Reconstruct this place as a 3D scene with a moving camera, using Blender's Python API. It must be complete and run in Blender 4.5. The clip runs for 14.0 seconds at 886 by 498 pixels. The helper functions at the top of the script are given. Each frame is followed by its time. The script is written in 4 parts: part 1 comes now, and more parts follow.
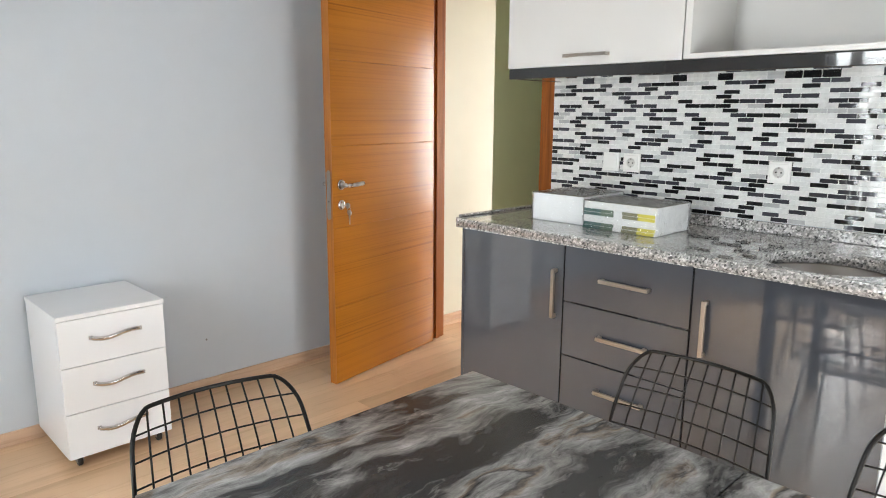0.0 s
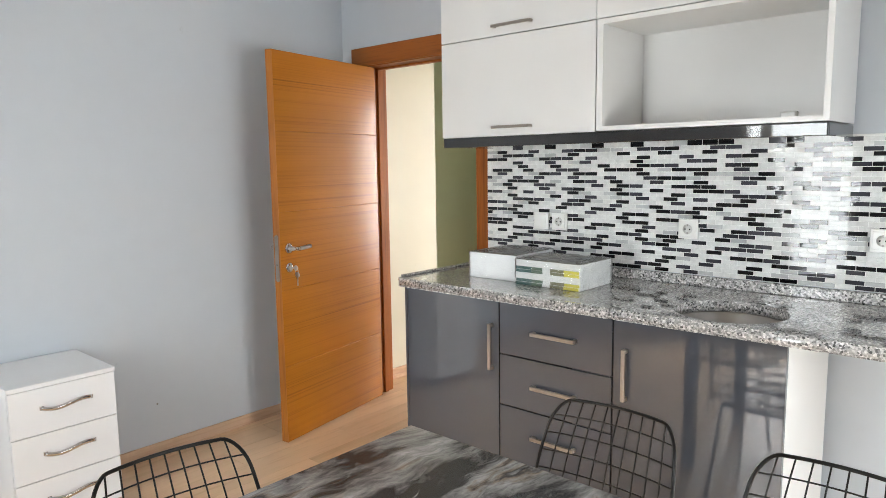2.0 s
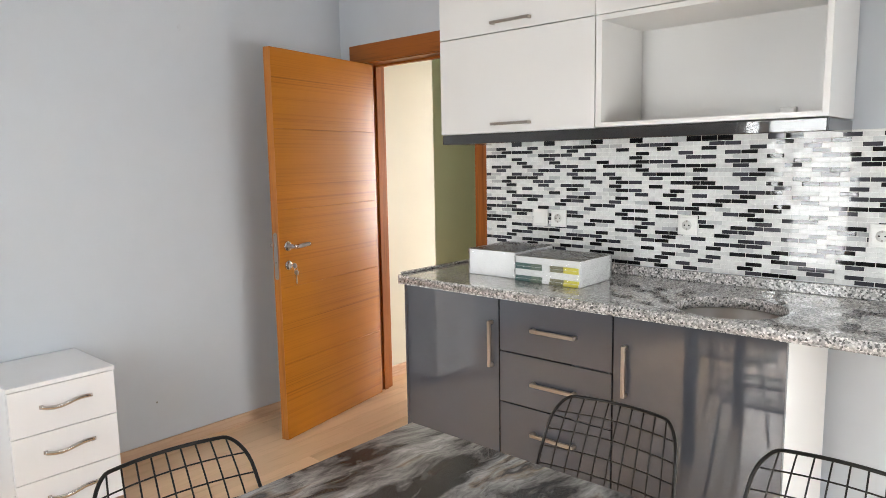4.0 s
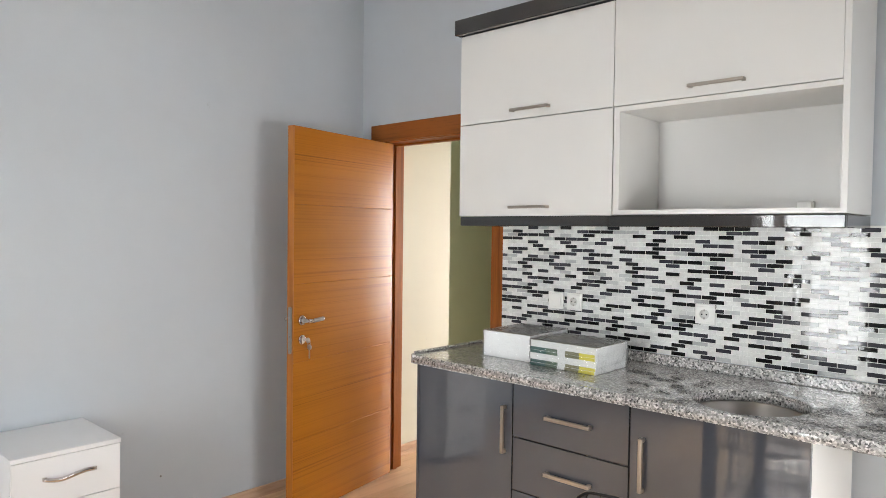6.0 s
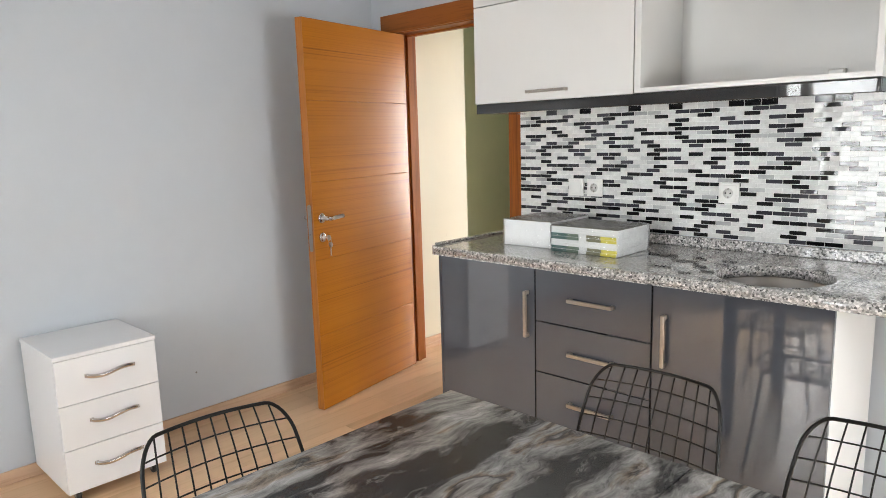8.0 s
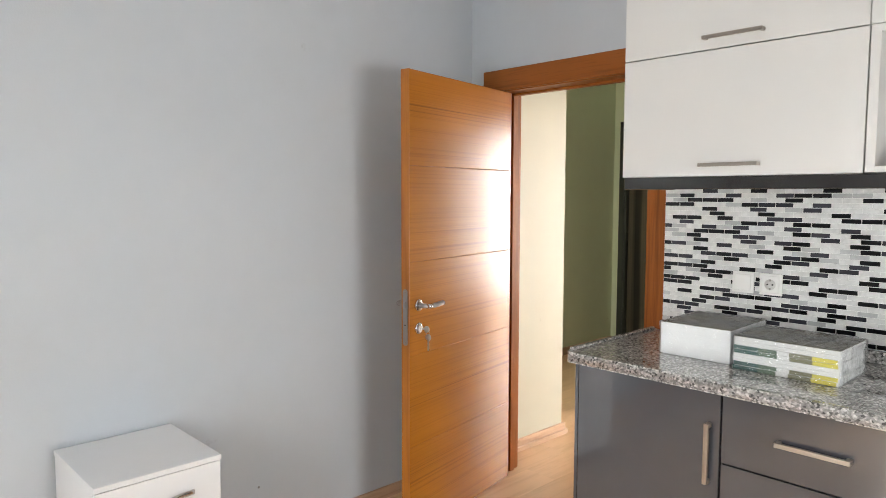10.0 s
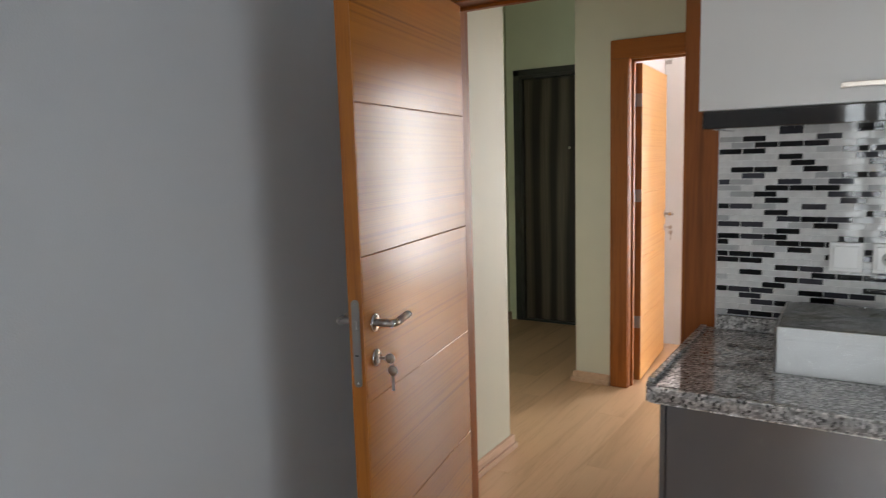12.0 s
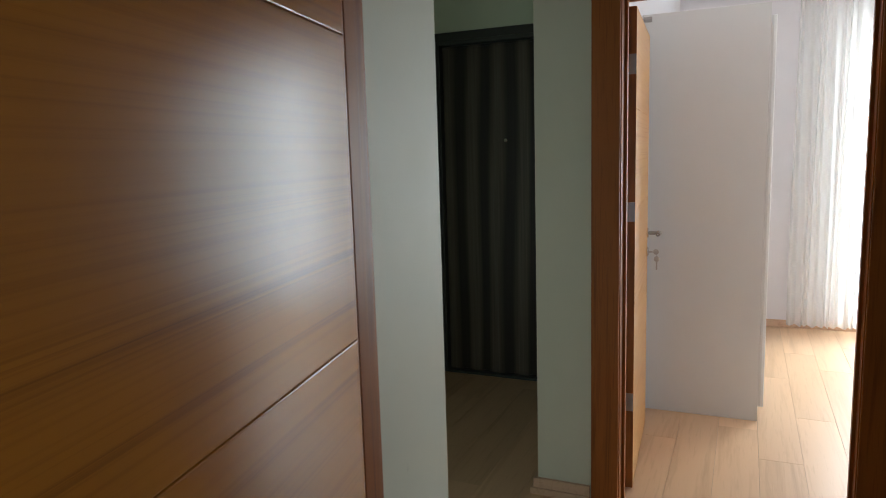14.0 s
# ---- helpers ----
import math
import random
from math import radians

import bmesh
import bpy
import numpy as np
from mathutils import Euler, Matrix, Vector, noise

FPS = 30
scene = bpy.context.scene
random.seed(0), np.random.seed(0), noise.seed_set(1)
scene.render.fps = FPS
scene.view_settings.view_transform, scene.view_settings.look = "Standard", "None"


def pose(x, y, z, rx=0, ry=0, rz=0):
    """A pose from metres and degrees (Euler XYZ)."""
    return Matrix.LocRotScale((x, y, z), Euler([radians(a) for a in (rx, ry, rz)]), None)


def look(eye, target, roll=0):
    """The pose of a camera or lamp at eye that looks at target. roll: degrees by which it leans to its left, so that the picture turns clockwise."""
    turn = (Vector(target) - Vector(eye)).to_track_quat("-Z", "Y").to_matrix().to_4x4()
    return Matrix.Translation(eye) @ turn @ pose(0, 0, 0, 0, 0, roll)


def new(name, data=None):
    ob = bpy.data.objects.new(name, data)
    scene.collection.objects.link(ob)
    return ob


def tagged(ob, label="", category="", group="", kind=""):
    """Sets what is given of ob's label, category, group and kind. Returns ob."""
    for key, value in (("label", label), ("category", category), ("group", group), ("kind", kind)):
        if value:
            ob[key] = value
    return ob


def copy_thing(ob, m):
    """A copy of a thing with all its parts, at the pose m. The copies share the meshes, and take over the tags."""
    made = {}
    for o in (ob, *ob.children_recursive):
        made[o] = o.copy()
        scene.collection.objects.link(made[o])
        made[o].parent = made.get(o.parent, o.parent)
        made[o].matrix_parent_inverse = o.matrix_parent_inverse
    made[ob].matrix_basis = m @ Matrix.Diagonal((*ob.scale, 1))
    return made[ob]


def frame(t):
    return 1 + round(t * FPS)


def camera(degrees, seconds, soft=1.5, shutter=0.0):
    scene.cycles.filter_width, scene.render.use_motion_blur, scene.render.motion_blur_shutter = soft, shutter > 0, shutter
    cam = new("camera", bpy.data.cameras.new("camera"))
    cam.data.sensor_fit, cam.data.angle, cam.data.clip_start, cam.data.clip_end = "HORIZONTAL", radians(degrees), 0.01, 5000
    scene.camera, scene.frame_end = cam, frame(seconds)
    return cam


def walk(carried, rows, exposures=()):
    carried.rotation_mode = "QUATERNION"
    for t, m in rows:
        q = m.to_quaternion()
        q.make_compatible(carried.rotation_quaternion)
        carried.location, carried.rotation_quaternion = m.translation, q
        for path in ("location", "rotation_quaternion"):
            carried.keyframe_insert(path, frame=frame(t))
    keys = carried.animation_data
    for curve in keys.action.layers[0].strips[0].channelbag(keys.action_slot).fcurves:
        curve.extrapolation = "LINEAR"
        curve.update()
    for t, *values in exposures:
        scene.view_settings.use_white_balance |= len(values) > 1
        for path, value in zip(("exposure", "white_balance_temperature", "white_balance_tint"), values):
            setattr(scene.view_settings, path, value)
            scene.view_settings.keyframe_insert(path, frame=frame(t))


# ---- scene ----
cam = camera(66.1, 14.0, soft=0.9, shutter=0.2)
PATH = [
    (0, (0.175, 0.182, 1.399), (1.544, 1.587, 1.008), 0.4),
    (0.5, (0.107, 0.048, 1.44), (1.546, 1.403, 1.134), -0.1),
    (1, (0.086, 0.016, 1.475), (1.593, 1.293, 1.162), -0.4),
    (1.5, (0.084, 0.02, 1.483), (1.565, 1.332, 1.19), -1.2),
    (2, (0.089, 0.021, 1.478), (1.567, 1.344, 1.226), -0.8),
    (2.5, (0.085, 0.025, 1.477), (1.573, 1.337, 1.223), -1.1),
    (5, (0.088, 0.028, 1.479), (1.56, 1.357, 1.22), -0.7),
    (5.5, (0.091, 0.031, 1.497), (1.569, 1.367, 1.327), -0.0),
    (6, (0.074, 0.038, 1.521), (1.544, 1.393, 1.467), 0.7),
    (6.5, (0.067, 0.039, 1.51), (1.536, 1.395, 1.441), 0.7),
    (7, (0.073, 0.038, 1.471), (1.52, 1.399, 1.242), -0.9),
    (7.2, (0.07, 0.037, 1.46), (1.516, 1.385, 1.16), -1.0),
    (9.3, (0.174, 0.383, 1.452), (1.566, 1.777, 1.108), -2.3),
    (9.5, (0.201, 0.513, 1.464), (1.624, 1.883, 1.153), -2.3),
    (10, (0.231, 0.774, 1.526), (1.606, 2.217, 1.366), 0.1),
    (10.5, (0.336, 1.049, 1.493), (1.786, 2.414, 1.304), -0.4),
    (11, (0.454, 1.307, 1.494), (2.0, 2.55, 1.244), -1.4),
    (11.5, (0.533, 1.579, 1.527), (2.296, 2.503, 1.332), -0.7),
    (12, (0.71, 1.808, 1.49), (2.386, 2.868, 1.23), -1.7),
    (12.2, (0.827, 1.877, 1.483), (2.443, 3.016, 1.184), -3.7),
    (12.5, (1.009, 1.992, 1.496), (2.657, 3.072, 1.157), -2.6),
    (12.8, (1.2, 2.187, 1.476), (2.896, 3.204, 1.178), -1.4),
    (13, (1.336, 2.314, 1.489), (3.04, 3.297, 1.127), -1.4),
    (13.4, (1.66, 2.486, 1.471), (3.416, 3.394, 1.164), -3.0),
    (13.5, (1.723, 2.493, 1.467), (3.491, 3.396, 1.225), -3.3),
    (14, (2.16, 2.632, 1.49), (3.967, 3.441, 1.212), -1.7),
]
EXPOSURE = [(0, -0.2, 6600, 9), (0.6, -0.22, 6600, 9), (1.5, -0.27, 6600, 9), (2.7, -0.27, 6700, 10), (5.0, -0.27, 6800, 12), (6.0, -0.36, 6750, 11), (6.6, -0.36, 6750, 11), (7.1, -0.26, 6750, 11), (9.4, -0.38, 6850, 11), (10.2, -0.3, 6850, 11), (10.6, -0.48, 6850, 11), (11, -0.98, 6750, 11), (11.5, -1.65, 6650, 11), (12, -1.45, 6500, 10), (12.5, -1.42, 6400, 9), (13.2, -2.06, 6150, 6), (14, -2.45, 5700, 0)]
walk(cam, [(t, look(eye, target, roll)) for t, eye, target, roll in PATH], EXPOSURE)

# ---------- world, daylight, exposure ----------
world = bpy.data.worlds.new("overcast_sky")
scene.world = world
world.use_nodes = True
wn = world.node_tree
sky = wn.nodes.new("ShaderNodeTexSky")
sky.sky_type = "NISHITA"
sky.sun_disc = False
sky.sun_elevation, sky.sun_rotation = radians(38), radians(200)
wn.nodes["Background"].inputs["Strength"].default_value = 0.12
wn.links.new(sky.outputs["Color"], wn.nodes["Background"].inputs["Color"])

sun_data = bpy.data.lights.new("sun", "SUN")
sun_data.energy, sun_data.angle, sun_data.color = 0.8, radians(14), (1.0, 0.96, 0.9)
sun_ob = new("sun", sun_data)
sun_ob.matrix_world = look((0, -6, 8), (0, 0, 0))


def window_light(name, eye, target, width, height, watts, colour):
    data = bpy.data.lights.new(name, "AREA")
    data.shape, data.size, data.size_y = "RECTANGLE", width, height
    data.energy, data.color = watts, colour
    ob = new(name, data)
    ob.matrix_world = look(eye, target)
    return ob


window_light("side_window_daylight", (-1.40, 0.62, 1.55), (2.0, 0.62, 0.3), 0.84, 1.18, 6, (0.90, 0.96, 1.0))
window_light("balcony_door_daylight", (-1.45, 1.665, 1.1), (2.0, 1.665, -0.15), 0.7, 1.9, 95, (0.90, 0.96, 1.0))
window_light("kitchen_daylight", (1.38, -1.60, 0.86), (1.38, 1.5, -1.40), 1.26, 1.42, 90, (0.90, 0.96, 1.0))
window_light("hall_daylight", (3.82, 0.16, 1.25), (3.82, 3.0, 1.25), 1.2, 1.9, 8, (0.96, 1.0, 0.90))
# Fill lamp added to brighten the entrance; no known window stands behind it.
window_light("entrance_daylight", (3.63, 4.03, 1.1), (6.0, 4.03, 1.1), 0.72, 1.95, 8.5, (1.0, 0.97, 0.88))
window_light("bedroom_daylight", (8.44, 1.12, 1.25), (5.0, 1.12, 1.25), 1.5, 2.1, 920, (1.0, 0.98, 0.96))


# ---------- materials ----------
def nodes_of(name):
    m = bpy.data.materials.new(name)
    m.use_nodes = True
    return m, m.node_tree, m.node_tree.nodes["Principled BSDF"]


def mapped(nt, scale, coord="Object", rnd=0.0):
    tc, mp = nt.nodes.new("ShaderNodeTexCoord"), nt.nodes.new("ShaderNodeMapping")
    mp.inputs["Scale"].default_value = scale
    if rnd:
        info, mul = nt.nodes.new("ShaderNodeObjectInfo"), nt.nodes.new("ShaderNodeMath")
        mul.operation, mul.inputs[1].default_value = "MULTIPLY", rnd
        comb = nt.nodes.new("ShaderNodeCombineXYZ")
        nt.links.new(info.outputs["Random"], mul.inputs[0])
        for i in range(3):
            nt.links.new(mul.outputs[0], comb.inputs[i])
        nt.links.new(comb.outputs[0], mp.inputs["Location"])
    nt.links.new(tc.outputs[coord], mp.inputs["Vector"])
    return mp.outputs["Vector"]


def noise_node(nt, vec, scale, detail=4.0, rough=0.55, distort=0.0):
    n = nt.nodes.new("ShaderNodeTexNoise")
    n.inputs["Scale"].default_value, n.inputs["Detail"].default_value = scale, detail
    n.inputs["Roughness"].default_value, n.inputs["Distortion"].default_value = rough, distort
    nt.links.new(vec, n.inputs["Vector"])
    return n.outputs["Fac"]


def ramp(nt, fac, stops):
    r = nt.nodes.new("ShaderNodeValToRGB")
    e = r.color_ramp.elements
    while len(e) < len(stops):
        e.new(0.5)
    for el, (p, c) in zip(e, stops):
        el.position, el.color = p, (*c, 1)
    nt.links.new(fac, r.inputs["Fac"])
    return r.outputs["Color"]


def mix(nt, fac, a, b, kind="MIX"):
    n = nt.nodes.new("ShaderNodeMix")
    n.data_type, n.blend_type = "RGBA", kind
    for sock, v in ((n.inputs[0], fac), (n.inputs[6], a), (n.inputs[7], b)):
        if isinstance(v, (int, float)):
            sock.default_value = v
        elif isinstance(v, tuple):
            sock.default_value = (*v, 1)
        else:
            nt.links.new(v, sock)
    return n.outputs[2]


def bump(nt, bsdf, height, strength, dist=0.01):
    b = nt.nodes.new("ShaderNodeBump")
    b.inputs["Strength"].default_value, b.inputs["Distance"].default_value = strength, dist
    nt.links.new(height, b.inputs["Height"])
    nt.links.new(b.outputs["Normal"], bsdf.inputs["Normal"])


def rough_var(nt, bsdf, fac, lo, hi):
    r = nt.nodes.new("ShaderNodeMapRange")
    r.inputs["To Min"].default_value, r.inputs["To Max"].default_value = lo, hi
    nt.links.new(fac, r.inputs["Value"])
    nt.links.new(r.outputs[0], bsdf.inputs["Roughness"])


def plain(name, c, rough, metal=0.0, vary=0.06, fine=120.0, bumps=0.03, coat=0.0, ior=1.5):
    """Paint, plastic, lacquer or metal: a colour with soft blotches and fine relief."""
    m, nt, b = nodes_of(name)
    vec = mapped(nt, (1, 1, 1))
    big, small = noise_node(nt, vec, 2.3), noise_node(nt, vec, fine, 3)
    lo = tuple(max(0, v * (1 - vary)) for v in c)
    hi = tuple(min(1, v * (1 + vary)) for v in c)
    nt.links.new(ramp(nt, big, [(0.3, lo), (0.7, hi)]), b.inputs["Base Color"])
    spread = 0.05 if bumps else 0.01
    rough_var(nt, b, small, max(0.02, rough - spread), rough + spread)
    b.inputs["Metallic"].default_value, b.inputs["IOR"].default_value = metal, ior
    b.inputs["Coat Weight"].default_value = coat
    b.inputs["Coat Roughness"].default_value = 0.05
    if bumps:
        bump(nt, b, small, bumps)
    return m


def wall_paint(name, c):
    """Rolled emulsion: orange-peel relief, faint blotches and scuffs."""
    m, nt, b = nodes_of(name)
    vec = mapped(nt, (1, 1, 1))
    big, mid, fine = noise_node(nt, vec, 0.9), noise_node(nt, vec, 9), noise_node(nt, vec, 190, 2)
    a = ramp(nt, big, [(0.3, tuple(v * 0.965 for v in c)), (0.7, tuple(min(1, v * 1.02) for v in c))])
    col = mix(nt, 0.35, a, ramp(nt, mid, [(0.35, tuple(v * 0.96 for v in c)), (0.6, c)]))
    scuff = ramp(nt, noise_node(nt, vec, 5.5, 9, 0.62, 0.3), [(0.70, (1, 1, 1)), (0.76, (0.80, 0.79, 0.78))])
    nt.links.new(mix(nt, 1.0, col, scuff, "MULTIPLY"), b.inputs["Base Color"])
    rough_var(nt, b, mid, 0.5, 0.66)
    bump(nt, b, fine, 0.12, 0.004)
    return m


def wood(name, light, dark, grain, rough, streak=0.5, rnd=0.0, coat=0.0, spec=0.5, haze=0.16):
    """Veneer or laminate with its grain along the axis of the smallest scale in grain."""
    m, nt, b = nodes_of(name)
    vec = mapped(nt, grain, rnd=rnd)
    bands, fibre = noise_node(nt, vec, 1.0, 6, 0.6, 0.4), noise_node(nt, vec, 5.5, 3, 0.6)
    base = ramp(nt, bands, [(0.30, dark), (0.47, tuple(l * 0.88 + d * 0.12 for l, d in zip(light, dark))), (0.72, light)])
    lines = ramp(nt, fibre, [(0.34, (1, 1, 1)), (0.46, (0, 0, 0))])
    sep = nt.nodes.new("ShaderNodeMath")
    sep.operation, sep.inputs[1].default_value = "MULTIPLY", streak
    nt.links.new(lines, sep.inputs[0])
    col = mix(nt, sep.outputs[0], base, dark)
    if rnd:
        info = nt.nodes.new("ShaderNodeObjectInfo")
        tone = ramp(nt, info.outputs["Random"], [(0.0, (0.86, 0.84, 0.80)), (1.0, (1.06, 1.05, 1.04))])
        col = mix(nt, 1.0, col, tone, "MULTIPLY")
    nt.links.new(col, b.inputs["Base Color"])
    rough_var(nt, b, fibre, rough - 0.06, rough + 0.08)
    b.inputs["Coat Weight"].default_value, b.inputs["Coat Roughness"].default_value = coat, haze
    b.inputs["Specular IOR Level"].default_value = spec
    bump(nt, b, fibre, 0.08, 0.002)
    return m


def veneer(name, light, dark):
    """Lacquered cross-grained veneer: long dark grain lines gathered in bands, soft tone changes, open pores under the lacquer."""
    m, nt, b = nodes_of(name)
    line = noise_node(nt, mapped(nt, (0.30, 4, 120)), 1.0, 5, 0.62, 0.25)
    band = noise_node(nt, mapped(nt, (0.22, 3, 14)), 1.0, 3, 0.5, 0.3)
    tone = noise_node(nt, mapped(nt, (0.6, 3, 4.5)), 1.0, 3)
    base = ramp(nt, tone, [(0.3, tuple(v * 0.86 for v in light)), (0.7, tuple(v * 1.06 for v in light))])
    where = ramp(nt, band, [(0.40, (0.10, 0.10, 0.10)), (0.66, (0.85, 0.85, 0.85))])
    mask = mix(nt, 1.0, ramp(nt, line, [(0.47, (0, 0, 0)), (0.66, (1, 1, 1))]), where, "MULTIPLY")
    nt.links.new(mix(nt, mask, base, dark), b.inputs["Base Color"])
    b.inputs["Roughness"].default_value, b.inputs["Specular IOR Level"].default_value = 0.6, 0.03
    b.inputs["Coat Weight"].default_value = 1.0
    pores = noise_node(nt, mapped(nt, (18, 18, 420)), 1.0, 2)
    rr = nt.nodes.new("ShaderNodeMapRange")
    rr.inputs["To Min"].default_value, rr.inputs["To Max"].default_value = 0.14, 0.21
    nt.links.new(pores, rr.inputs["Value"])
    nt.links.new(rr.outputs[0], b.inputs["Coat Roughness"])
    bp = nt.nodes.new("ShaderNodeBump")
    bp.inputs["Strength"].default_value, bp.inputs["Distance"].default_value = 0.12, 0.001
    nt.links.new(pores, bp.inputs["Height"])
    nt.links.new(bp.outputs["Normal"], b.inputs["Coat Normal"])
    return m


M_WALL = wall_paint("pale_grey_paint", (0.548, 0.584, 0.625))
M_CREAM = wall_paint("cream_paint", (0.61, 0.60, 0.49))
M_GREEN = wall_paint("pale_green_paint", (0.76, 0.83, 0.63))
M_BED = wall_paint("white_lilac_paint", (0.80, 0.77, 0.79))
M_CEIL = wall_paint("white_ceiling_paint", (0.82, 0.82, 0.81))
M_LEAF = veneer("door_veneer", (0.39, 0.135, 0.009), (0.15, 0.044, 0.004))
M_LEAF_LIGHT = wood("light_door_veneer", (0.66, 0.37, 0.12), (0.52, 0.26, 0.07), (0.40, 6, 95), 0.5, 0.35, coat=0.4, spec=0.3)
M_LEAF_EDGE = wood("door_edge_veneer", (0.38, 0.13, 0.014), (0.23, 0.072, 0.008), (30, 30, 1.2), 0.4, 0.3)
M_FRAME = wood("frame_veneer", (0.32, 0.098, 0.015), (0.17, 0.046, 0.007), (26, 26, 1.1), 0.42, 0.4, coat=0.1, spec=0.25)
M_FRAME_H = wood("lintel_veneer", (0.32, 0.098, 0.015), (0.17, 0.046, 0.007), (26, 1.1, 26), 0.42, 0.4, coat=0.1, spec=0.25)
M_PLANK = wood("oak_laminate", (0.73, 0.50, 0.315), (0.58, 0.37, 0.215), (0.8, 11, 11), 0.34, 0.42, rnd=37.0)
M_SKIRT = wood("oak_skirting", (0.61, 0.41, 0.28), (0.49, 0.31, 0.20), (2, 30, 30), 0.42, 0.25)
M_SUB = plain("underlay", (0.12, 0.09, 0.06), 0.9)
M_GLOSSGREY = plain("glossy_grey_lacquer", (0.056, 0.061, 0.074), 0.045, vary=0.05, bumps=0.0, coat=0.5, ior=2.0)
# Carcass boards coloured dark to put shade into the gaps between fronts.
M_CARCASS = plain("gap_shade_melamine", (0.03, 0.03, 0.032), 0.5, vary=0.05)
M_WHITE = plain("white_melamine", (0.69, 0.68, 0.66), 0.32, vary=0.02, fine=9, bumps=0.0)
M_CHESTW = plain("white_lacquer_board", (0.83, 0.83, 0.84), 0.28, vary=0.02, fine=7, bumps=0.0)
M_DARKTRIM = plain("anthracite_gloss_trim", (0.022, 0.021, 0.022), 0.03, vary=0.1, bumps=0.0, coat=0.7, ior=1.5)
M_NICKEL = plain("brushed_nickel", (0.46, 0.41, 0.36), 0.3, 1.0, 0.05, 300)
M_CHROME = plain("chrome", (0.66, 0.64, 0.62), 0.12, 1.0, 0.03, 90, 0.004)
M_STEEL = plain("satin_steel", (0.37, 0.35, 0.33), 0.33, 1.0, 0.06, 260, 0.02)
M_BLACKWIRE = plain("black_coated_wire", (0.004, 0.0035, 0.003), 0.28, vary=0.2, bumps=0.0, ior=1.42)
M_DULLSTEEL = plain("dull_steel", (0.30, 0.29, 0.28), 0.42, 1.0, 0.08, 200, 0.02)
M_BLACK = plain("black_plastic", (0.02, 0.02, 0.02), 0.45)
M_PLASTIC = plain("white_switch_plastic", (0.84, 0.83, 0.80), 0.25, vary=0.015, bumps=0.004)
M_GROUT = plain("light_grout", (0.80, 0.80, 0.78), 0.85, vary=0.08, fine=400, bumps=0.15)
M_PVC = plain("white_window_pvc", (0.84, 0.84, 0.83), 0.3, vary=0.02)

m, nt, b = nodes_of("grey_granite")
vec = mapped(nt, (1, 1, 1))
vor = nt.nodes.new("ShaderNodeTexVoronoi")
vor.inputs["Scale"].default_value = 165
nt.links.new(vec, vor.inputs["Vector"])
cell = nt.nodes.new("ShaderNodeSeparateColor")
nt.links.new(vor.outputs["Color"], cell.inputs[0])
grains = ramp(nt, cell.outputs[0], [(0.0, (0.09, 0.09, 0.09)), (0.12, (0.19, 0.187, 0.184)), (0.22, (0.35, 0.345, 0.34)), (0.58, (0.44, 0.432, 0.425)), (0.74, (0.62, 0.605, 0.595)), (1.0, (0.82, 0.81, 0.80))])
cloud = ramp(nt, noise_node(nt, vec, 75, 4), [(0.34, (0.62, 0.62, 0.62)), (0.52, (0.95, 0.94, 0.93)), (0.7, (1.12, 1.12, 1.12))])
nt.links.new(mix(nt, 1.0, grains, cloud, "MULTIPLY"), b.inputs["Base Color"])
b.inputs["Roughness"].default_value = 0.06
b.inputs["Coat Weight"].default_value = 0.5
M_GRANITE = m

m, nt, b = nodes_of("dark_marble_laminate")
vec = mapped(nt, (1, 1, 1))
warp = nt.nodes.new("ShaderNodeTexNoise")
warp.inputs["Scale"].default_value, warp.inputs["Detail"].default_value = 2.6, 3.0
nt.links.new(vec, warp.inputs["Vector"])
bend = nt.nodes.new("ShaderNodeVectorMath")
bend.operation = "MULTIPLY_ADD"
bend.inputs[1].default_value = (0.22, 0.22, 0.0)
nt.links.new(warp.outputs["Color"], bend.inputs[0])
nt.links.new(vec, bend.inputs[2])
mp = nt.nodes.new("ShaderNodeMapping")
mp.inputs["Rotation"].default_value = (0, 0, radians(40))
mp.inputs["Scale"].default_value = (1.1, 3.4, 1)
nt.links.new(bend.outputs[0], mp.inputs["Vector"])
flow = noise_node(nt, mp.outputs[0], 1.7, 10, 0.56, 0.35)
mp2 = nt.nodes.new("ShaderNodeMapping")
mp2.inputs["Rotation"].default_value = (0, 0, radians(40))
mp2.inputs["Scale"].default_value = (2.2, 8.0, 1)
nt.links.new(bend.outputs[0], mp2.inputs["Vector"])
fine = noise_node(nt, mp2.outputs[0], 5.0, 12, 0.74, 0.6)
blot = noise_node(nt, vec, 4.5, 4, 0.55)
base = ramp(nt, flow, [(0.34, (0.02, 0.019, 0.019)), (0.42, (0.035, 0.033, 0.033)), (0.455, (0.16, 0.155, 0.152)), (0.52, (0.27, 0.265, 0.26)), (0.555, (0.19, 0.155, 0.125)), (0.58, (0.05, 0.046, 0.044)), (0.61, (0.23, 0.225, 0.22)), (0.74, (0.37, 0.36, 0.355))])
grain = ramp(nt, fine, [(0.34, (0.30, 0.29, 0.285)), (0.5, (0.92, 0.92, 0.92)), (0.68, (1.5, 1.49, 1.47))])
patch = ramp(nt, blot, [(0.35, (0.85, 0.83, 0.81)), (0.65, (1.4, 1.4, 1.4))])
col = mix(nt, 1.0, mix(nt, 1.0, base, grain, "MULTIPLY"), patch, "MULTIPLY")
veins = ramp(nt, noise_node(nt, mp2.outputs[0], 1.4, 9, 0.6, 1.0), [(0.585, (0, 0, 0)), (0.60, (0.18, 0.18, 0.18)), (0.62, (0, 0, 0))])
